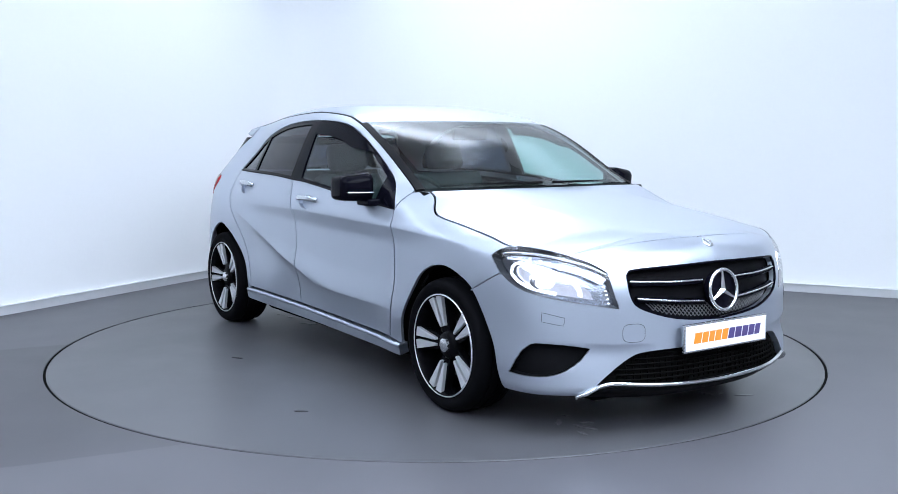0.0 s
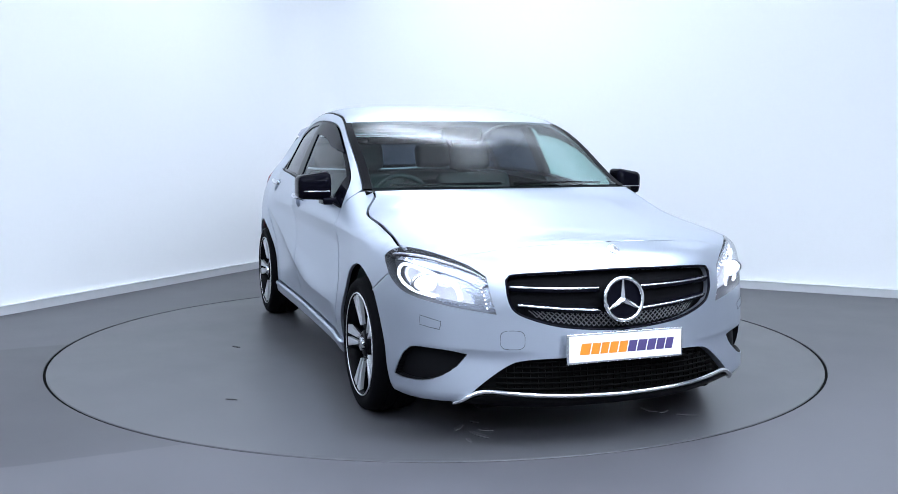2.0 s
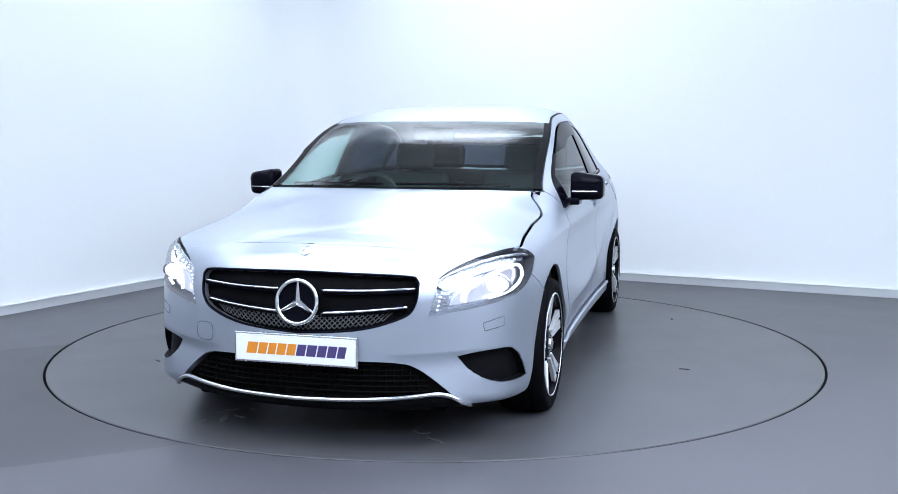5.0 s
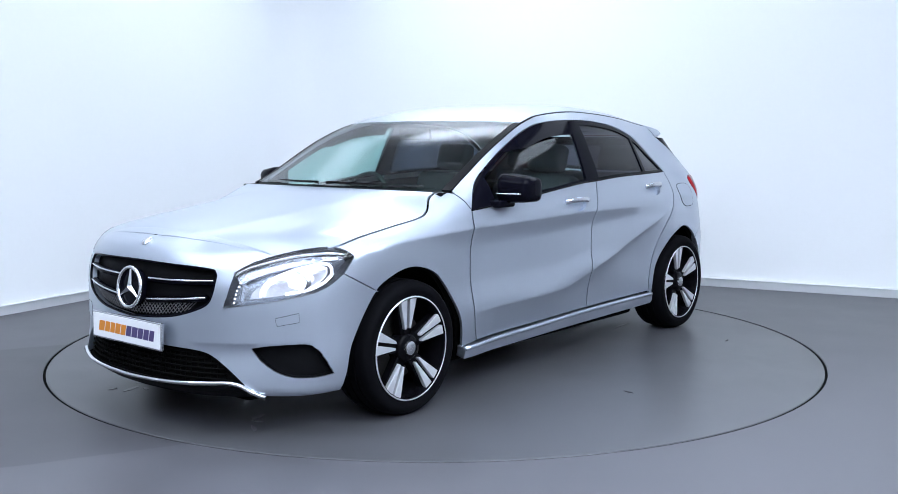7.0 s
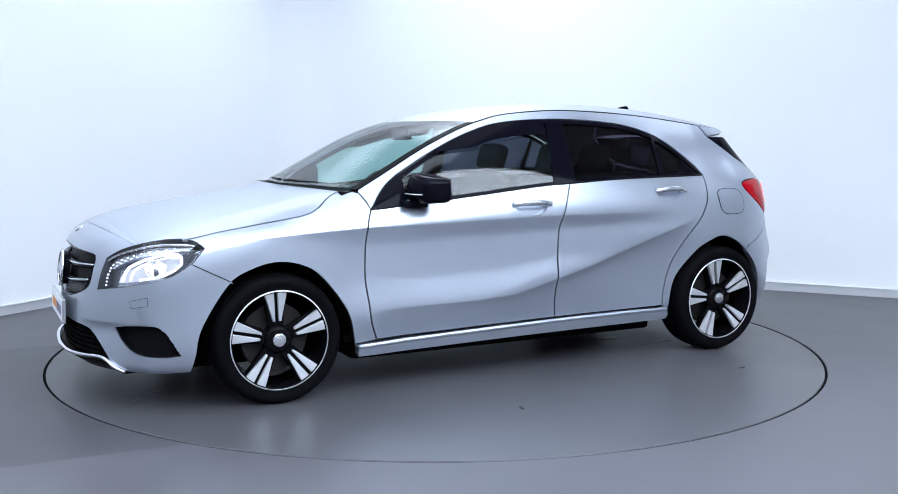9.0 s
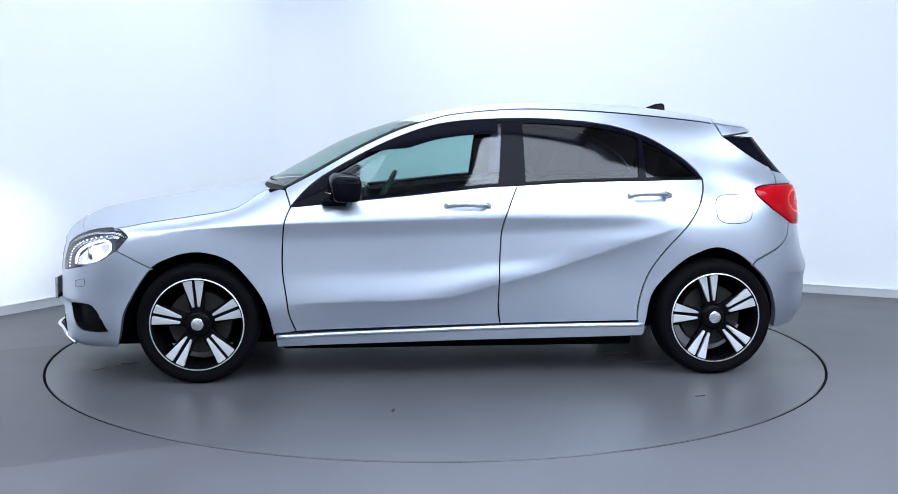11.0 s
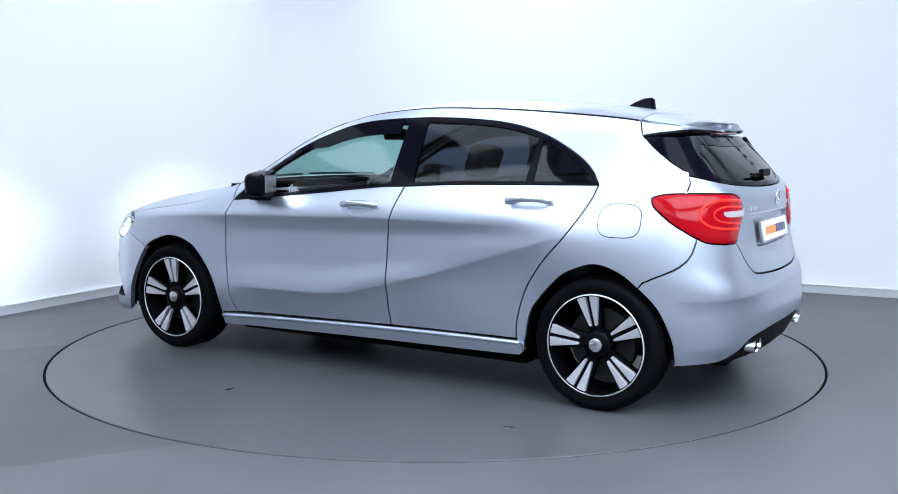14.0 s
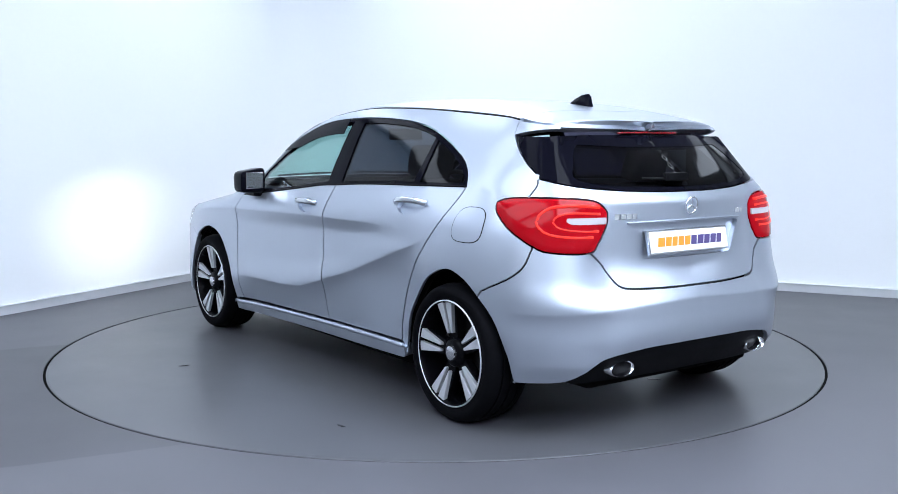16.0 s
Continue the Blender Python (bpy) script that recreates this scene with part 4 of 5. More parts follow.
def build_glass():
    g_front, g_rear, g_quart = pane(.675, -.195, -.03), pane(-.335, -.945, -.02), pane(-.985, -1.27, 0, .026)
    for sd in (1, -1):
        F = lambda lp: flip(lp, sd)
        hs = [F(g_front), F(g_rear), F(g_quart)]
        panel("window_frame", F(join(dlo, belt[::-1])), GLOSSBLACK, car, hs, off=-0.003, depth=0.02, gap=0.0015, label="gloss black window surround")
        for nm, g, m in (("front_window", g_front, GLASS), ("rear_window", g_rear, TINT), ("quarter_window", g_quart, TINT)):
            ob = panel(nm, F(g), m, car, off=-0.009, depth=0, gap=-0.002)
        vis = [(x, float(dlo_z(x)) - .004) for x in np.linspace(.50, -.20, 30)] + [(x, float(dlo_z(x)) - .082 * min(1, (.52 - x) * 4)) for x in np.linspace(-.20, .50, 30)]
        panel("wind_deflector", F(from_x(vis, soft=False)), GLOSSBLACK, car, off=0.012, depth=0.004, gap=0.0, label="smoked black wind deflector")
        skin_tube("sill_ridge", F(from_x([(.95, .238), (.4, .254), (-.205, .268), (-.6, .273), (-.955, .274)])), .012, .012, PAINT, car, "bright ridge of the sill", n=8)
        skin_tube("belt_seal", F(from_x([(.84, .905)] + C_BELT[1:-1] + [(-1.29, 1.036)])), .004, .002, BLACK, car, "thin black belt seal")
    half = np.concatenate([from_y([(0, 1.272), (.25, 1.272), (.45, 1.268), (.57, 1.262)], True)[::1], blade[::-1], win_r[::-1]])
    outer = mirrored(half, True)
    inner = mirrored(np.concatenate([from_y([(0, 1.215), (.25, 1.217), (.42, 1.225), (.46, 1.215), (.53, 1.13), (.55, 1.09), (.50, 1.068), (.35, 1.05), (0, 1.042)], True)]), True)
    panel("tailgate_glass_frame", outer, GLOSSBLACK, car, [inner], off=-0.004, depth=0.02, label="gloss black glass surround")
    panel("tailgate_glass", inner, TINT, car, off=-0.006, depth=0, gap=-0.002)
    # shut lines of the spoiler's sides
    for sd in (1, -1):
        cheek = join(from_x([(-1.43, 1.330), (-1.5, 1.321), (-1.6, 1.309), (-1.655, 1.302)], 4), from_x([(-1.655, 1.288), (-1.56, 1.277), (-1.456, 1.262)], 4))
        panel("spoiler_cheek", flip(cheek, sd), PAINT, car, off=0.002, depth=0.02)
    lip = from_y([(-.19, 1.268), (0, 1.27), (.19, 1.268)], True)
    lip[:, 0] = np.where(lip[:, 0] < 0, lip[:, 0] + 2 * S_END, lip[:, 0])
    skin_tube("high_brake_light", lip, .005, .008, REDDARK, car, "dark red high brake light")
    # tailgate wiper
    bm = tube(on_skin(from_y([(.235, 1.072), (.17, 1.07), (.09, 1.068)], True), .014), .006, 8)
    part("wiper_blade", bm, BLACK, car)
    a, b = on_skin(from_y([(.11, 1.068), (.109, 1.068)], True), .018)[0], on_skin(from_y([(.0, 1.078), (.001, 1.078)], True), .018)[0]
    bm = bmesh.new()
    m = Matrix.Translation((Vector(a) + Vector(b)) / 2)
    box(bm, -.012, .012, -.085, .06, -.018, .018, .008, m)
    part("wiper_motor_cover", bm, BLACK, car, "black rear wiper arm")


build_glass()


def spot(x, y, z, off=0.0):
    """Point and normal of the skin nearest to a place."""
    q = skin(_SG, np.full(_N, z))
    s = _SG[np.argmin((q[:, 0] - x) ** 2 + (q[:, 1] - abs(y)) ** 2)] * (1 if y >= 0 else -1)
    n = skin_normal([s], [z])[0]
    return Vector(skin([s], [z])[0] + n * off), Vector(n)


def build_headlamp(sd):
    F = lambda lp: flip(lp, sd)
    loop = join(lamp_top, lamp_rear, lamp_low, lamp_in)
    lamp = panel("headlamp", F(loop), LENS, car, off=0.002, depth=0, gap=0.002, label="lit headlamp with clear cover")
    lamp.visible_shadow = False
    band("lamp_bowl", F(loop), 0.0, -0.075, HOUSING, lamp)
    beam = wrap([(1.925, .765, .672), (1.9, .765, .672)], 1)[0]
    hole = np.array([(beam[0] + .048 * math.cos(a), beam[1] + .042 * math.sin(a)) for a in np.linspace(0, 2 * math.pi, 28)[:-1]])
    panel("lamp_back", F(loop), CRYSTAL, lamp, [F(hole)], off=-0.065, depth=0, gap=-0.001, label="ribbed silver lamp interior")
    bezel = wrap([(1.83, .77, .765), (1.745, .815, .768), (1.71, .845, .748), (1.755, .848, .692), (1.82, .832, .645), (1.88, .80, .622), (1.84, .82, .652), (1.80, .833, .690), (1.795, .825, .728), (1.83, .79, .745), (1.83, .77, .765)], 5)
    panel("lamp_bezel", F(join(bezel)), HOUSING, lamp, off=-0.040, depth=0.02, gap=0, step=0.015, label="dark grey lamp bezel")
    refl = wrap([(2.055, .60, .585), (2.04, .62, .63), (1.985, .68, .675), (1.90, .745, .715), (1.83, .80, .735), (1.79, .828, .715), (1.80, .835, .68), (1.85, .815, .640), (1.95, .745, .612), (2.055, .60, .585)], 6)
    panel("reflector", F(join(refl)), REFLECTOR, lamp, [F(hole)], off=-0.045, depth=0.015, gap=0.0, label="bright lit reflector")
    guide = wrap([(2.02, .64, .60), (2.01, .665, .66), (1.93, .73, .708), (1.82, .808, .738), (1.785, .832, .715), (1.80, .836, .675), (1.87, .80, .633), (1.96, .73, .612)], 6)
    skin_tube("light_guide", F(guide), .0065, -0.022, DRL, lamp, "white glowing light guide")
    for q in catmull([(2.085, .548, .572), (2.075, .558, .625), (2.05, .575, .672), (1.99, .635, .712), (1.90, .715, .745), (1.80, .785, .765), (1.75, .818, .762)], 3)[:16]:
        p, n = spot(q[0], sd * q[1], q[2], -0.020)
        bm = bmesh.new()
        bmesh.ops.create_icosphere(bm, subdivisions=2, radius=.0048)
        bmesh.ops.transform(bm, matrix=Matrix.Translation(p) @ Matrix.Diagonal((1, 1, .8, 1)), verts=bm.verts)
        part("led", bm, DRL, lamp).data.shade_smooth()
    brow = wrap([(2.075, .535, .685), (2.01, .605, .728), (1.89, .71, .768), (1.775, .785, .780), (1.72, .825, .768)], 6)
    crys = np.concatenate([wrap([(2.07, .54, .675), (2.0, .612, .728), (1.885, .712, .768), (1.775, .786, .779), (1.73, .818, .770)], 6), wrap([(1.745, .822, .752), (1.80, .79, .752), (1.90, .72, .732), (1.995, .64, .698), (2.055, .57, .655)], 6)])
    panel("crystal_strip", F(join(crys)), CRYSTAL, lamp, off=-0.030, depth=0.02, gap=0, step=0.015, label="ribbed silver indicator strip")
    skin_tube("lamp_brow", F(brow), .006, -0.012, SATIN, lamp)
    # projector: a source deep in a self-glowing barrel that throws the beam forwards
    p, n = spot(1.925, sd * .765, .672, -0.045)
    aim = pose(p.x, p.y, p.z, 0, 0, -90 + sd * 4) @ pose(0, 0, 0, -7.0) @ Matrix.Diagonal((1.35, 1, .8, 1))
    bm = lathe([(.044, .010), (.044, -.002), (.034, -.004), (.033, -.15), (.0005, -.15)], 32)
    bmesh.ops.transform(bm, matrix=aim, verts=bm.verts)
    part("projector_barrel", bm, BARRELGLOW, lamp).data.shade_smooth()
    bm = lathe([(.0445, .012), (.050, .014), (.054, .008), (.054, -.006)], 32)
    bmesh.ops.transform(bm, matrix=aim, verts=bm.verts)
    part("projector_ring", bm, SATIN, lamp).data.shade_smooth()
    bm = lathe([(.0005, -.075), (.026, -.075)], 24)
    bmesh.ops.transform(bm, matrix=aim @ Matrix.Diagonal((1, 1, .35, 1)), verts=bm.verts)
    part("projector_source", bm, BEAM, lamp, "glowing xenon source")


# dark barrel walls with glow added, so the projector looks lit off-axis
BARRELGLOW = mat("glowing_barrel", (0.05, 0.05, 0.055), 0.35, 0.3, emit=(0.85, 0.90, 1.0), strength=2.5)
build_headlamp(1)
build_headlamp(-1)


def build_taillamp(sd):
    F = lambda lp: flip(lp, sd)
    lamp = panel("tail_lamp", F(join(tail)), RED, car, off=0.002, depth=0.012, dome=0.010, step=0.018, label="glowing red tail lamp")
    guide = wrap([(-1.885, .50, .968), (-1.835, .615, .975), (-1.79, .675, .965), (-1.765, .715, .93), (-1.775, .725, .89), (-1.81, .70, .86), (-1.86, .63, .848), (-1.89, .54, .846)], 6)
    skin_tube("light_guide", F(guide), .010, .005, REDGLOW, lamp, "brighter red light guide", flat=0.8)
    guide = wrap([(-1.885, .50, .940), (-1.84, .61, .945), (-1.81, .655, .935), (-1.80, .67, .912), (-1.82, .66, .885), (-1.87, .59, .872), (-1.89, .51, .870)], 6)
    skin_tube("light_guide", F(guide), .008, .006, REDGLOW, lamp, "brighter red light guide", flat=0.8)
    strip_ = wrap([(-1.835, .635, .925), (-1.888, .468, .925), (-1.888, .468, .925), (-1.889, .472, .898), (-1.889, .472, .898), (-1.85, .62, .900), (-1.835, .64, .912), (-1.835, .635, .925)], 5)
    panel("indicator_lens", F(join(strip_)), LAMPWHITE, lamp, off=.013, depth=.006, gap=0, step=0.015, label="clear white indicator lens")


build_taillamp(1)
build_taillamp(-1)


# ---- nose ----
def bar(name, p, q, w, h, material, parent, label="", nx=(1, 0, 0), rounding=0.002):
    """A straight bar between two points, w across (along nx) and h high."""
    p, q = Vector(p), Vector(q)
    d = (q - p)
    y = d.normalized()
    x = (Vector(nx) - y * Vector(nx).dot(y)).normalized()
    z = x.cross(y)
    m = Matrix((x, y, z)).transposed().to_4x4()
    m.translation = (p + q) / 2
    bm = bmesh.new()
    box(bm, -w / 2, w / 2, -d.length / 2, d.length / 2, -h / 2, h / 2, rounding, m)
    return part(name, bm, material, parent, label)


def build_nose():
    grille = new("grille")
    grille.parent = car
    tagged(grille, "gloss black grille with chrome-edged louvres")
    panel("grille_back", mirrored(grille_half), BLACK, grille, off=-0.040, depth=0, gap=-0.01)
    skin_tube("grille_frame", np.concatenate([mirrored(grille_half)]), .006, -.004, GLOSSBLACK, grille, "gloss black grille rim", closed=True)
    for sd in (1, -1):
        for a, b in (((.464, .657), (.095, .646)), ((.437, .585), (.095, .556))):
            lv = from_y([a, ((a[0] + b[0]) / 2, (a[1] + b[1]) / 2 - .002), b])
            skin_tube("louvre", flip(lv, sd), .016, -.020, GLOSSBLACK, grille, flat=0.9, n=8)
            lv2 = lv + np.array([0, .004])
            skin_tube("louvre_trim", flip(lv2, sd), .0048, -.004, CHROME, grille, "bright chrome louvre edge")
    # honeycomb in the lower part
    lo = lambda y: np.interp(abs(y), [0, .16, .30, .426], [.484, .493, .513, .552]) + .004
    hi = lambda y: np.interp(abs(y), [0, .1, .43], [.552, .552, .575])
    y = -.36
    while y < .36:
        for sl in (1, -1):
            pts = [(y, lo(y)), (y + sl * .5 * (hi(y) - lo(y)), (lo(y) + hi(y)) / 2), (y + sl * (hi(y) - lo(y)), hi(y) - .004)]
            if abs(pts[2][0]) < .40:
                skin_tube("mesh_wire", from_y(pts, n=2), .0022, -.022, GREYWIRE, grille, n=4)
        y += .022
    # emblem: a chrome ring with three tapered arms
    c = Vector((2.214, 0, .602))
    tilt = pose(c.x, c.y, c.z, 0, -7, 0)
    ring = tube([tilt @ Vector((0, .086 * math.cos(a), .086 * math.sin(a))) for a in np.linspace(0, 2 * math.pi, 49)[:-1]], .0085, 10, True)
    part("emblem_ring", ring, CHROME, grille, "bright chrome emblem ring").data.shade_smooth()
    bm = lathe([(.0005, 0), (.080, -.004), (.084, -.012), (.084, -.03), (.0005, -.03)], 48)
    bmesh.ops.transform(bm, matrix=tilt @ pose(-.004, 0, 0, 0, 0, -90), verts=bm.verts)
    smooth(part("emblem_disc", bm, GLOSSBLACK, grille, "dark disc behind the emblem"))
    for k in range(3):
        a = math.radians(90 + 120 * k)
        u, v = Vector((0, math.cos(a), math.sin(a))), Vector((0, -math.sin(a), math.cos(a)))
        bm = bmesh.new()
        o = [bm.verts.new(tilt @ w) for w in (v * .015 - u * .006, -v * .015 - u * .006, -v * .0035 + u * .084, v * .0035 + u * .084)]
        r1, r2 = bm.verts.new(tilt @ Vector((.012, 0, 0))), bm.verts.new(tilt @ (Vector((.004, 0, 0)) + u * .084))
        for f in ((o[0], r1, r2, o[3]), (r1, o[1], o[2], r2), (o[1], r1, o[0]), (o[3], r2, o[2])):
            bm.faces.new(f)
        bmesh.ops.recalc_face_normals(bm, faces=bm.faces)
        part("emblem_arm", bm, CHROME, grille, "chrome emblem arm")
    p, n = spot(2.128, 0, .797, .003)
    bm = lathe([(.0005, .004), (.021, .003), (.026, 0), (.026, -.006)], 32)
    bmesh.ops.transform(bm, matrix=Matrix.Translation(p) @ n.to_track_quat("Y", "Z").to_matrix().to_4x4(), verts=bm.verts)
    smooth(part("bonnet_badge", bm, SATIN, car, "small round silver badge"))
    # lower intake with its bright edge and lip
    low = new("lower_intake")
    low.parent = car
    tagged(low, "black lower air intake with a chrome strip")
    half = np.concatenate([intake_half, from_y([(.645, .178), (.5, .172), (.25, .165), (0, .165)])])
    panel("intake_back", mirrored(half), DARK, low, off=-0.030, depth=0, gap=-0.01)
    zt = lambda y: np.interp(abs(y), [0, .40, .475, .575], [.370, .363, .338, .26])
    for j in range(6):
        z = .25 + j * .021
        ys = [y for y in np.linspace(-.52, .52, 27) if zt(y) > z + .004]
        skin_tube("intake_slat", from_y([(y, z) for y in ys], n=2), .005, -.022, DARK, low, n=5)
    for y in np.linspace(-.48, .48, 33):
        skin_tube("intake_rib", from_y([(y, .235), (y, zt(y) - .004)], n=2), .003, -.024, DARK, low, n=4)
    skin_tube("chrome_strip", from_y([(-.66, .186), (-.62, .214), (-.58, .234), (-.53, .240), (-.40, .231), (-.2, .222), (0, .218), (.2, .222), (.40, .231), (.53, .240), (.58, .234), (.62, .214), (.66, .186)]), .0115, .006, CHROME, low, "bright chrome strip", flat=0.8)
    lip = mirrored(np.concatenate([from_y([(0, .213), (.3, .214), (.53, .222), (.63, .20)]), from_y([(.66, .178), (.5, .162), (.25, .155), (0, .155)])]))
    panel("chin_lip", lip, BLACK, low, off=-.004, depth=.05, gap=0.001, label="black chin lip")
    for sd in (1, -1):
        fl = flip(fog, sd)
        duct = panel("fog_duct", fl, BLACK, car, off=-.034, depth=0, gap=-.003, label="black mesh side air duct")
        ccw = fl if area(fl) > 0 else fl[::-1]
        band("duct_wall", shrunk(ccw, .003), -.002, -.036, BLACK, duct)
        w = wrap([(1.995, .708, .515), (1.995, .708, .515), (1.93, .778, .535), (1.93, .778, .535), (1.93, .778, .497), (1.93, .778, .497), (1.99, .712, .482), (1.99, .712, .482), (1.995, .708, .515)], 4)
        panel("washer_cap", flip(join(w), sd), PAINT, car, off=.0025, depth=.002, gap=0.001, step=.02)
        skin_tube("washer_gap", flip(join(w), sd), .0008, .0026, DARK, car, closed=True, n=4)
    cap = from_y([(.455 + .046 * np.sign(math.cos(a)) * abs(math.cos(a)) ** .6, .448 + .038 * np.sign(math.sin(a)) * abs(math.sin(a)) ** .6) for a in np.linspace(0, 2 * math.pi, 33)], n=1)
    panel("tow_eye_cap", flip(join(cap[:-1]), -1), PAINT, car, off=.0025, depth=.002, gap=0.001, step=.02)
    skin_tube("cap_gap", flip(join(cap[:-1]), -1), .0008, .0026, DARK, car, closed=True, n=4)


build_nose()


def plate(name, c, tilt, w, h, out):
    """A white plate with the dealer's two-colour lettering as slanted bars."""
    m = pose(*c, 0, tilt, 0) @ pose(0, 0, 0, 0, 0, 0 if out > 0 else 180)
    root = new(name)
    root.parent = car
    tagged(root, "white dealer plate with orange and purple print")
    bm = bmesh.new()
    box(bm, -.008, .008, -w / 2, w / 2, -h / 2, h / 2, .004, m)
    part("plate_holder", bm, SATIN, root, "pale plate surround")
    bm = bmesh.new()
    box(bm, .0084, .0105, -w / 2 + .008, w / 2 - .008, -h / 2 + .008, h / 2 - .008, .0008, m)
    part("plate_face", bm, WHITEM, root, "white plate face")
    widths = [.050, .042, .038, .042, .042, .042, .046, .042, .042, .038]
    y = -.8 * w / 2
    k = .8 * w / (sum(widths) + .006 * 9)
    for i, a in enumerate(widths):
        bm = bmesh.new()
        a *= k
        z0, z1, sl = -h * .20, h * .18, .010
        for lo, hi in (((0, a), (0, a)),):
            vs = [(.0112, y + 0, z0), (.0112, y + a, z0), (.0112, y + a + sl, z1), (.0112, y + sl, z1)]
            f = [bm.verts.new(m @ Vector(v)) for v in vs]
            g = [bm.verts.new(m @ Vector((v[0] - .0006, v[1], v[2]))) for v in vs]
            bm.faces.new(f)
            for j in range(4):
                bm.faces.new((f[j], g[j], g[(j + 1) % 4], f[(j + 1) % 4]))
        bmesh.ops.recalc_face_normals(bm, faces=bm.faces)
        part("print_bar", bm, ORANGE if i < 5 else PURPLE, root)
        y += a + .006 * k


plate("front_plate", (2.232, 0, .415), -1, .53, .121, 1)
plate("rear_plate", (-1.931, 0, .808), 12, .515, .106, -1)


# ---- tail ----
def build_tail():
    half = np.concatenate([bump_low[nearest_on(bump_low, wrap([(-1.86, .665, .249), (-1.861, .665, .249)], 1)[0]):][::-1], from_y([(.62, .236), (.4, .245), (0, .25)], True)])
    panel("diffuser", mirrored(half, True), BLACK, car, off=-.018, depth=.03, gap=-.004, label="black plastic rear diffuser")
    for sd in (1, -1):
        pipe = new("exhaust_tip")
        pipe.parent = car
        tagged(pipe, "oval chrome exhaust tip")
        pr = [(.044, .10), (.046, -.01), (.0435, -.016), (.040, -.012), (.038, .03), (.037, .09)]
        bm = lathe(pr, 36)
        bmesh.ops.transform(bm, matrix=pose(-1.962, sd * .435, .300, 0, 0, -90) @ Matrix.Diagonal((1.5, 1, .74, 1)), verts=bm.verts)
        smooth(part("pipe", bm, CHROME, pipe), 50)
        bm = lathe([(.0005, .06), (.0375, .06)], 24)
        bmesh.ops.transform(bm, matrix=pose(-1.962, sd * .435, .300, 0, 0, -90) @ Matrix.Diagonal((1.5, 1, .74, 1)), verts=bm.verts)
        part("pipe_inside", bm, DARK, pipe)
    # silver trim bar over the plate, badge and model lettering as plain shapes
    top = from_y([(-.36, .897), (-.2, .899), (0, .90), (.2, .899), (.36, .897)], True)
    top[:, 0] = np.where(top[:, 0] < 0, top[:, 0] + 2 * S_END, top[:, 0])
    skin_tube("handle_strip", top, .007, .001, PAINT, car, "silver grip strip over the plate", flat=0.7)
    p, n = spot(-1.94, 0.0, .962, .006)
    m = Matrix.Translation(p) @ pose(0, 0, 0, 0, 8, 180)
    part("badge_ring", tube([m @ Vector((0, .036 * math.cos(a), .036 * math.sin(a))) for a in np.linspace(0, 2 * math.pi, 33)[:-1]], .004, 8, True), CHROME, car, "chrome ring badge").data.shade_smooth()
    for k in range(3):
        a = math.radians(90 + 120 * k)
        bar("badge_arm", m @ Vector((0, 0, 0)), m @ Vector((0, .036 * math.cos(a), .036 * math.sin(a))), .006, .006, CHROME, car, rounding=.001)
    for y0, n_, w in ((.415, 4, .024), (-.335, 3, .018)):
        for k in range(n_):
            p, n = spot(-1.92, y0 - k * (w + .007), .925, .003)
            bar("badge_bar", p + Vector((0, 0, -.011)), p + Vector((0, 0, .011)), .004, w, CHROME, car, nx=n, rounding=.001)
    # roof aerial
    bm = bmesh.new()
    secs = []
    for x, z, hw in ((-1.16, 1.420, .004), (-1.20, 1.443, .014), (-1.25, 1.462, .018), (-1.29, 1.467, .016), (-1.305, 1.455, .012), (-1.31, 1.40, .012)):
        zb = float(centre_z(x)) - .004
        secs.append([bm.verts.new((x, s * hw * f, zb + (z - zb) * h)) for s, f, h in ((1, 1.3, 0), (1, 1, .5), (1, .4, .95), (-1, .4, .95), (-1, 1, .5), (-1, 1.3, 0))])
    for a, b in zip(secs, secs[1:]):
        for i in range(5):
            bm.faces.new((a[i], a[i + 1], b[i + 1], b[i]))
    bm.faces.new(secs[0])
    bm.faces.new(secs[-1][::-1])
    bmesh.ops.recalc_face_normals(bm, faces=bm.faces)
    smooth(part("roof_aerial", bm, GLOSSBLACK, car, "black shark-fin aerial"), 40)


build_tail()


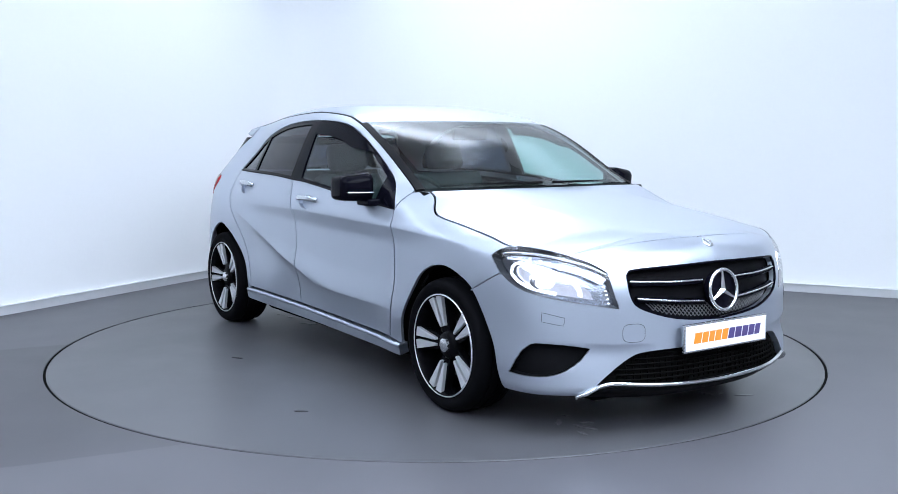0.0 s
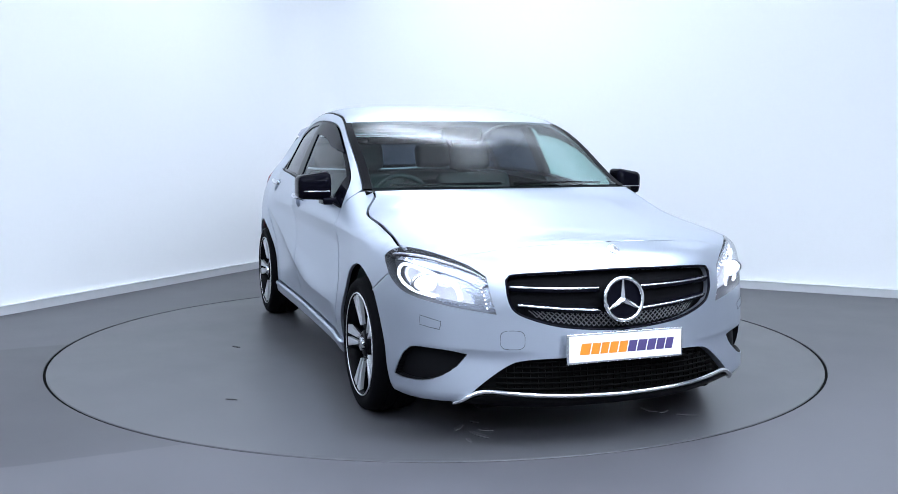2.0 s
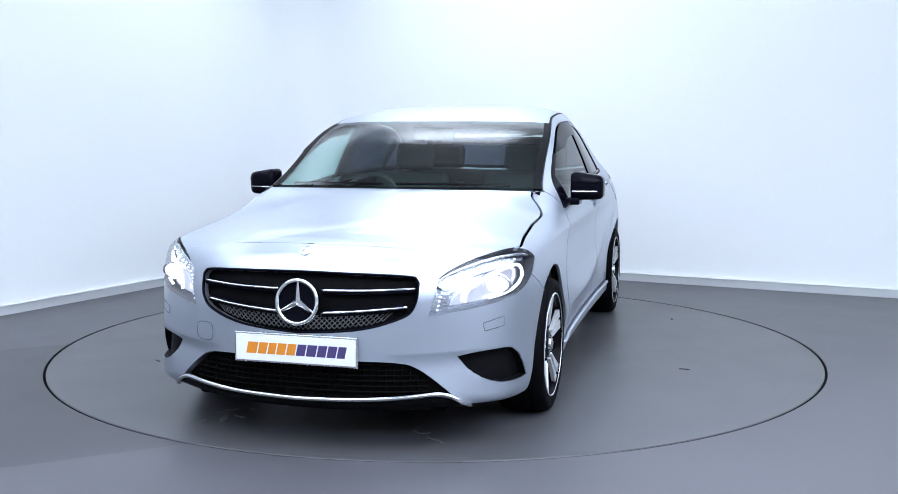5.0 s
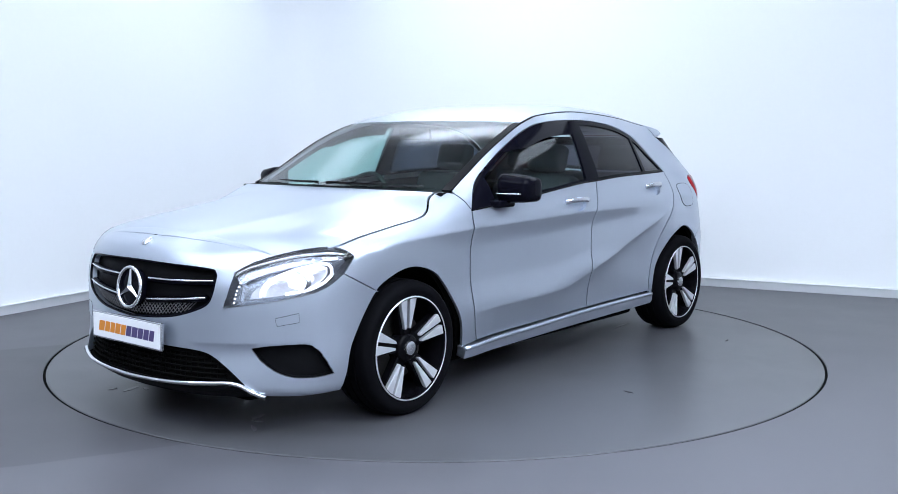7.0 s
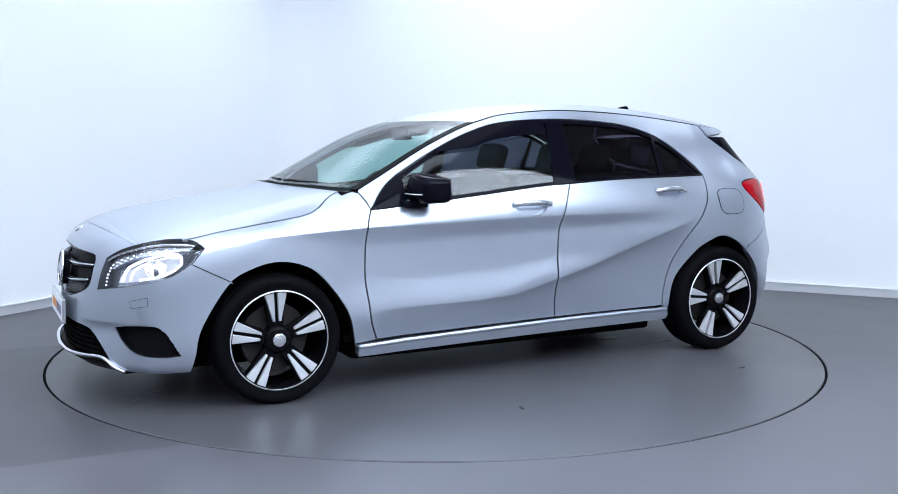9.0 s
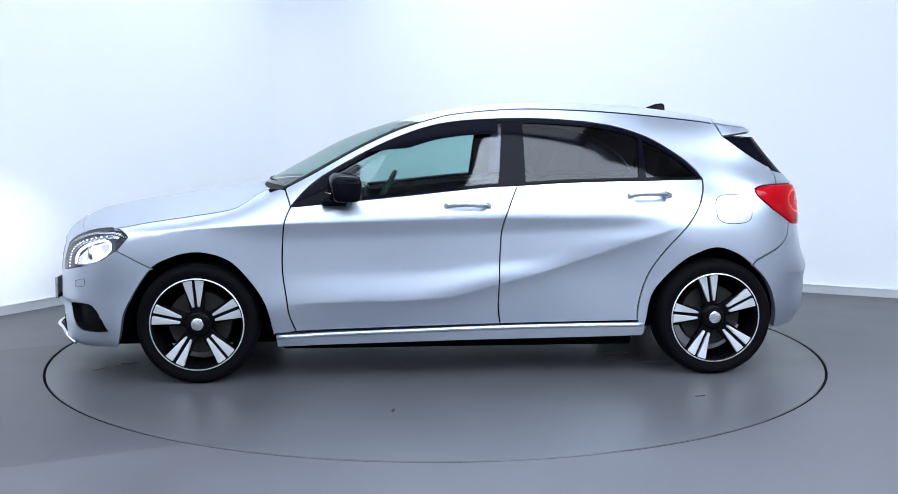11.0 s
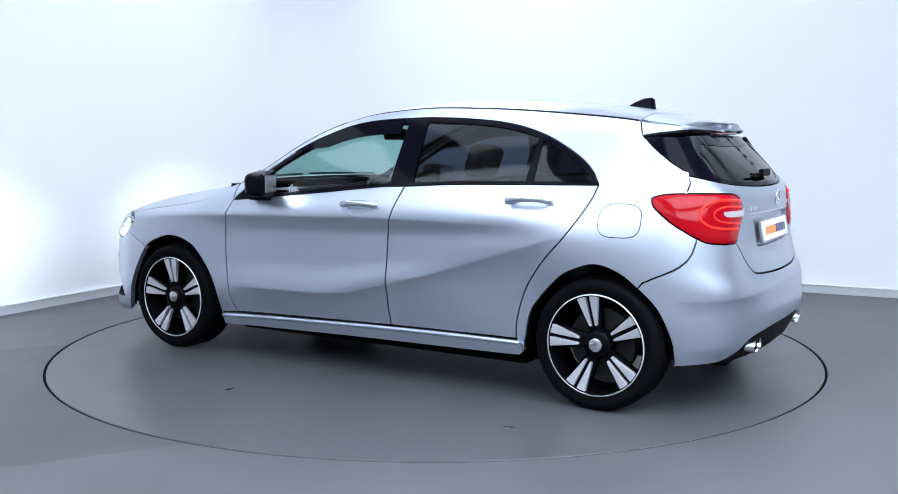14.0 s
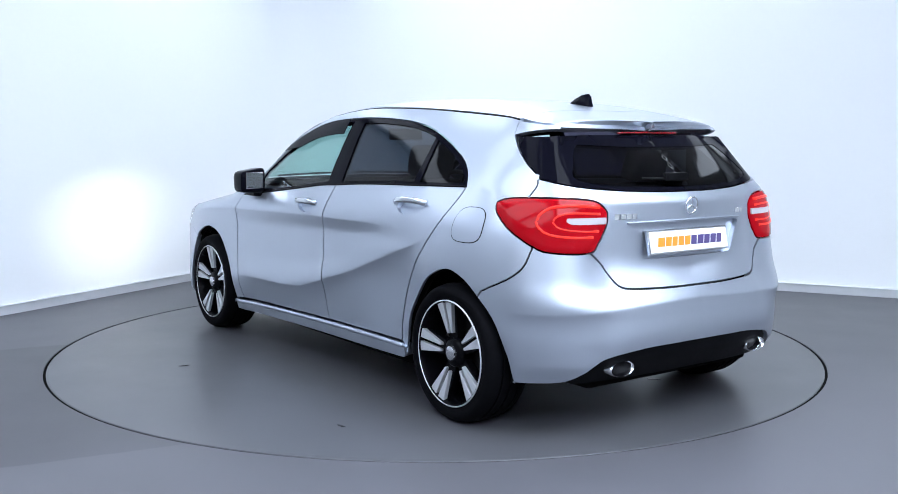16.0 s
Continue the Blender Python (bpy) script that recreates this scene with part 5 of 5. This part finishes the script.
# ---- doors: mirrors, handles, flap ----
def build_side(sd):
    mir = new("door_mirror")
    mir.parent = car
    tagged(mir, "gloss black door mirror")
    bm = bmesh.new()
    vs = box(bm, .50, .655, .845, 1.012, .940, 1.062, .032)
    mz = lambda z: 1.003 + (z - 1.0) * 1.18
    for v in bm.verts:
        out = (v.co.y - .845) / .167
        v.co.x -= .045 * out * out
        v.co.z = 1.0 + (v.co.z - 1.0) * (1.06 - .22 * out) - .008 * out
        v.co.x = .50 + (v.co.x - .50) * (1.0 - .18 * abs(v.co.z - 1.0) / .06)
        v.co.x += .042
        v.co.y *= sd
        v.co.z = mz(v.co.z)
    bmesh.ops.recalc_face_normals(bm, faces=bm.faces)
    smooth(part("mirror_housing", bm, GLOSSBLACK, mir), 60)
    bm = bmesh.new()
    box(bm, .494, .4985, .865, .985, .962, 1.040, .002)
    for v in bm.verts:
        v.co.x -= .040 * ((v.co.y - .845) / .167) ** 2 - .004
        v.co.x += .042
        v.co.y *= sd
        v.co.z = mz(v.co.z)
    part("mirror_glass", bm, CHROME, mir, "mirror glass")
    part("mirror_line", tube([(.697 - .045 * ((y - .845) / .167) ** 2 - .006 * (y > .97), sd * y, .978 - .006 * (y - .85)) for y in np.linspace(.86, .985, 9)], .003, 6), SATIN, mir, "thin silver line")
    bm = bmesh.new()
    box(bm, .585, .715, .80, .90, .908, .945, .012)
    for v in bm.verts:
        v.co.y *= sd
    bmesh.ops.recalc_face_normals(bm, faces=bm.faces)
    smooth(part("mirror_foot", bm, GLOSSBLACK, mir), 60)
    for x, z in HANDLES:
        hd = new("door_handle")
        hd.parent = car
        tagged(hd, "silver door handle over a dark recess")
        cup = flip(handle_loop(x, z), sd)
        panel("handle_cup", cup, PAINT, hd, off=-.022, depth=0, gap=-.002, step=.02)
        band("cup_wall", cup, .0, -.024, PAINT, hd)
        pts = [on_skin(flip(from_x([(x + dx, z + .006), (x + dx - .0005, z + .006)], 1), sd), o)[0] for dx, o in zip(np.linspace(.118, -.118, 15), (.004, .014, .024, .030, .033, .035, .036, .036, .036, .035, .033, .030, .024, .014, .004))]
        bm = tube(pts, .0085, 12, False, 1.75)
        ob = part("handle_bar", bm, SATINPAINT, hd)
        ob.data.shade_smooth()
    fl = from_x([(-1.444 + .098 * np.sign(math.cos(a)) * abs(math.cos(a)) ** .62, .881 + .074 * np.sign(math.sin(a)) * abs(math.sin(a)) ** .62) for a in np.linspace(0, 2 * math.pi, 49)], soft=False)
    if sd > 0:
        panel("fuel_flap", flip(join(fl[:-1]), sd), PAINT, car, off=.0022, depth=.003, gap=.0015, step=.02)
        skin_tube("flap_gap", flip(join(fl[:-1]), sd), .0024, .0, DARK, car, closed=True, n=5)


SATINPAINT = mat("silver_handle", (0.62, 0.65, 0.70), 0.22, 0.9, 0.6)
build_side(1)
build_side(-1)


# ---- cowl, wipers, cabin ----
def build_cabin():
    roof_sheet("cowl", .985, .885, 6, BLACK, off=-.008, thick=0.02, label="black plastic cowl under the windscreen")
    for y0, y1 in ((-.60, -.05), (.02, .58)):
        pts = []
        for k in range(10):
            y = y0 + (y1 - y0) * k / 9
            w = abs(y) / .70
            cx = float(roof_cx(np.array(.88)))
            x = cx + (.88 - cx) * w * w
            pts.append((x - .012, y, 1.000 + .010 + .012 * (1 - w * w)))
        part("wiper", tube(pts, .007, 6), BLACK, car, "black windscreen wiper").data.shade_smooth()
    bm = bmesh.new()
    box(bm, .50, .99, -.68, .68, .70, .90, .05)
    for v in bm.verts:
        v.co.z += .05 * (v.co.x - .6)
    smooth(part("dashboard", bm, DASHM, car, "dark grey dashboard"), 50)
    bm = bmesh.new()
    box(bm, .48, .62, -.52, -.22, .87, .965, .03)
    smooth(part("instrument_hood", bm, DASHM, car), 50)
    m = pose(.40, -.37, .88, 0, 62, 0)
    part("steering_wheel", tube([m @ Vector((.18 * math.cos(a), .18 * math.sin(a), 0)) for a in np.linspace(0, 2 * math.pi, 41)[:-1]], .014, 10, True), DASHM, car, "dark steering wheel").data.shade_smooth()
    bm = bmesh.new()
    box(bm, -.06, .06, -.07, .07, -.02, .02, .015, m)
    box(bm, -.02, .02, -.18, .18, -.01, .01, .006, m)
    part("steering_hub", bm, DASHM, car)

    def seat(x, y, w, back):
        s = new("seat")
        s.parent = car
        tagged(s, "dark grey car seat with headrest")
        bm = bmesh.new()
        box(bm, x - .25, x + .27, y - w / 2, y + w / 2, .38, .52, .05)
        smooth(part("cushion", bm, FABRIC, s), 50)
        bm = bmesh.new()
        vs = box(bm, -.07, .07, -w / 2, w / 2, 0, .60, .05, pose(x - .22, y, .45, 0, -back, 0))
        smooth(part("backrest", bm, FABRIC, s), 50)
        for dy in ((0,) if w < .7 else (-w / 3, w / 3)):
            bm = bmesh.new()
            box(bm, -.05, .05, -.13, .13, .63, .80, .045, pose(x - .22, y + dy, .45, 0, -back, 0))
            smooth(part("headrest", bm, FABRIC, s), 50)
    seat(-.05, .37, .50, 18)
    seat(-.05, -.37, .50, 18)
    seat(-.85, 0, 1.15, 20)
    e = along(roof_edge, .12, -1.35, 30)
    cx = roof_cx(e[:, 0])
    sheet("headliner", e, cx, centre_z(cx), LINER, car, w0=-.93, w1=.93, power=4.8, off=-.035, thick=0, label="pale fabric headliner")
    bm = bmesh.new()
    box(bm, -.012, .012, -.12, .12, -.035, .035, .012, pose(.33, 0, 1.275, 0, 12, 0))
    smooth(part("interior_mirror", bm, BLACK, car), 50)
    bm = bmesh.new()
    box(bm, -1.62, -1.12, -.60, .60, .93, .95, .006)
    part("parcel_shelf", bm, DASHM, car)


build_cabin()


def build_rear_trim():
    for sd in (1, -1):
        lp = from_x([(-1.33, 1.06), (-1.43, 1.25), (-1.46, 1.25), (-1.60, 1.14), (-1.68, 1.09), (-1.74, .93), (-1.35, .93)], soft=False)
        panel("pillar_lining", flip(lp, sd), DASHM, car, off=-.055, depth=0, gap=0, step=.05, label="dark rear pillar lining")


build_rear_trim()


# ---- marks on the turntable: water dribbles and scuffs ----
WATER = mat("drying_water", (0.125, 0.126, 0.134), 0.34, spec=0.4)
SCUFF = mat("dark_scuff", (0.02, 0.02, 0.022), 0.6)


def smear(x, y, length, width, turn, material, name, label):
    n = 18
    bm = bmesh.new()
    rim_ = []
    for i in range(n):
        a = 2 * math.pi * i / n
        k = 1 + 0.45 * (noise.noise((x * 7 + math.cos(a) * 1.3, y * 7 + math.sin(a) * 1.3, turn)))
        rim_.append((length / 2 * k * math.cos(a), width / 2 * k * math.sin(a)))
    m = pose(x, y, 0, 0, 0, turn)
    top = [bm.verts.new(m @ Vector((p, q, 0.0028))) for p, q in rim_]
    low = [bm.verts.new(m @ Vector((p * 1.06, q * 1.06, 0.0004))) for p, q in rim_]
    bm.faces.new(top)
    for i in range(n):
        bm.faces.new((top[i], low[i], low[(i + 1) % n], top[(i + 1) % n]))
    bmesh.ops.recalc_face_normals(bm, faces=bm.faces)
    part(name, bm, material, turntable, label)


for x, y, a, b, r in ((1.84, -.45, .10, .03, 20), (1.79, -.40, .06, .02, 70), (1.72, -.50, .09, .025, 140), (1.90, -.52, .05, .02, 0), (1.66, -.40, .04, .02, 30),
                      (1.88, .555, .08, .02, 60), (1.80, .48, .05, .02, 110), (1.757, .43, .09, .03, 15), (-1.03, .37, .16, .05, 10), (-.95, .30, .08, .03, 80), (-1.23, .60, .20, .02, 5),
                      (-1.0, -.38, .15, .04, 30), (-1.30, -.38, .06, .03, 0), (-1.41, -.39, .07, .02, 40), (-1.36, -.30, .05, .02, 90)):
    smear(x, y, a, b, r, WATER, "water_mark", "small pale wet mark")
for x, y, a, b, r in ((-.28, -1.184, .07, .02, 30), (.92, -1.368, .06, .015, 50), (.3, 1.5, .05, .015, 80), (-1.2, 1.35, .06, .012, 10)):
    smear(x, y, a, b, r, SCUFF, "scuff_mark", "short dark rubber scuff")


def motions():
    walk(turntable, [(t, pose(0, 0, 0, 0, 0, a)) for t, a in TURN])
    walk(car, [(t, pose(0, 0, 0, 0, 0, a) @ CAR_OFF) for t, a in TURN])


motions()
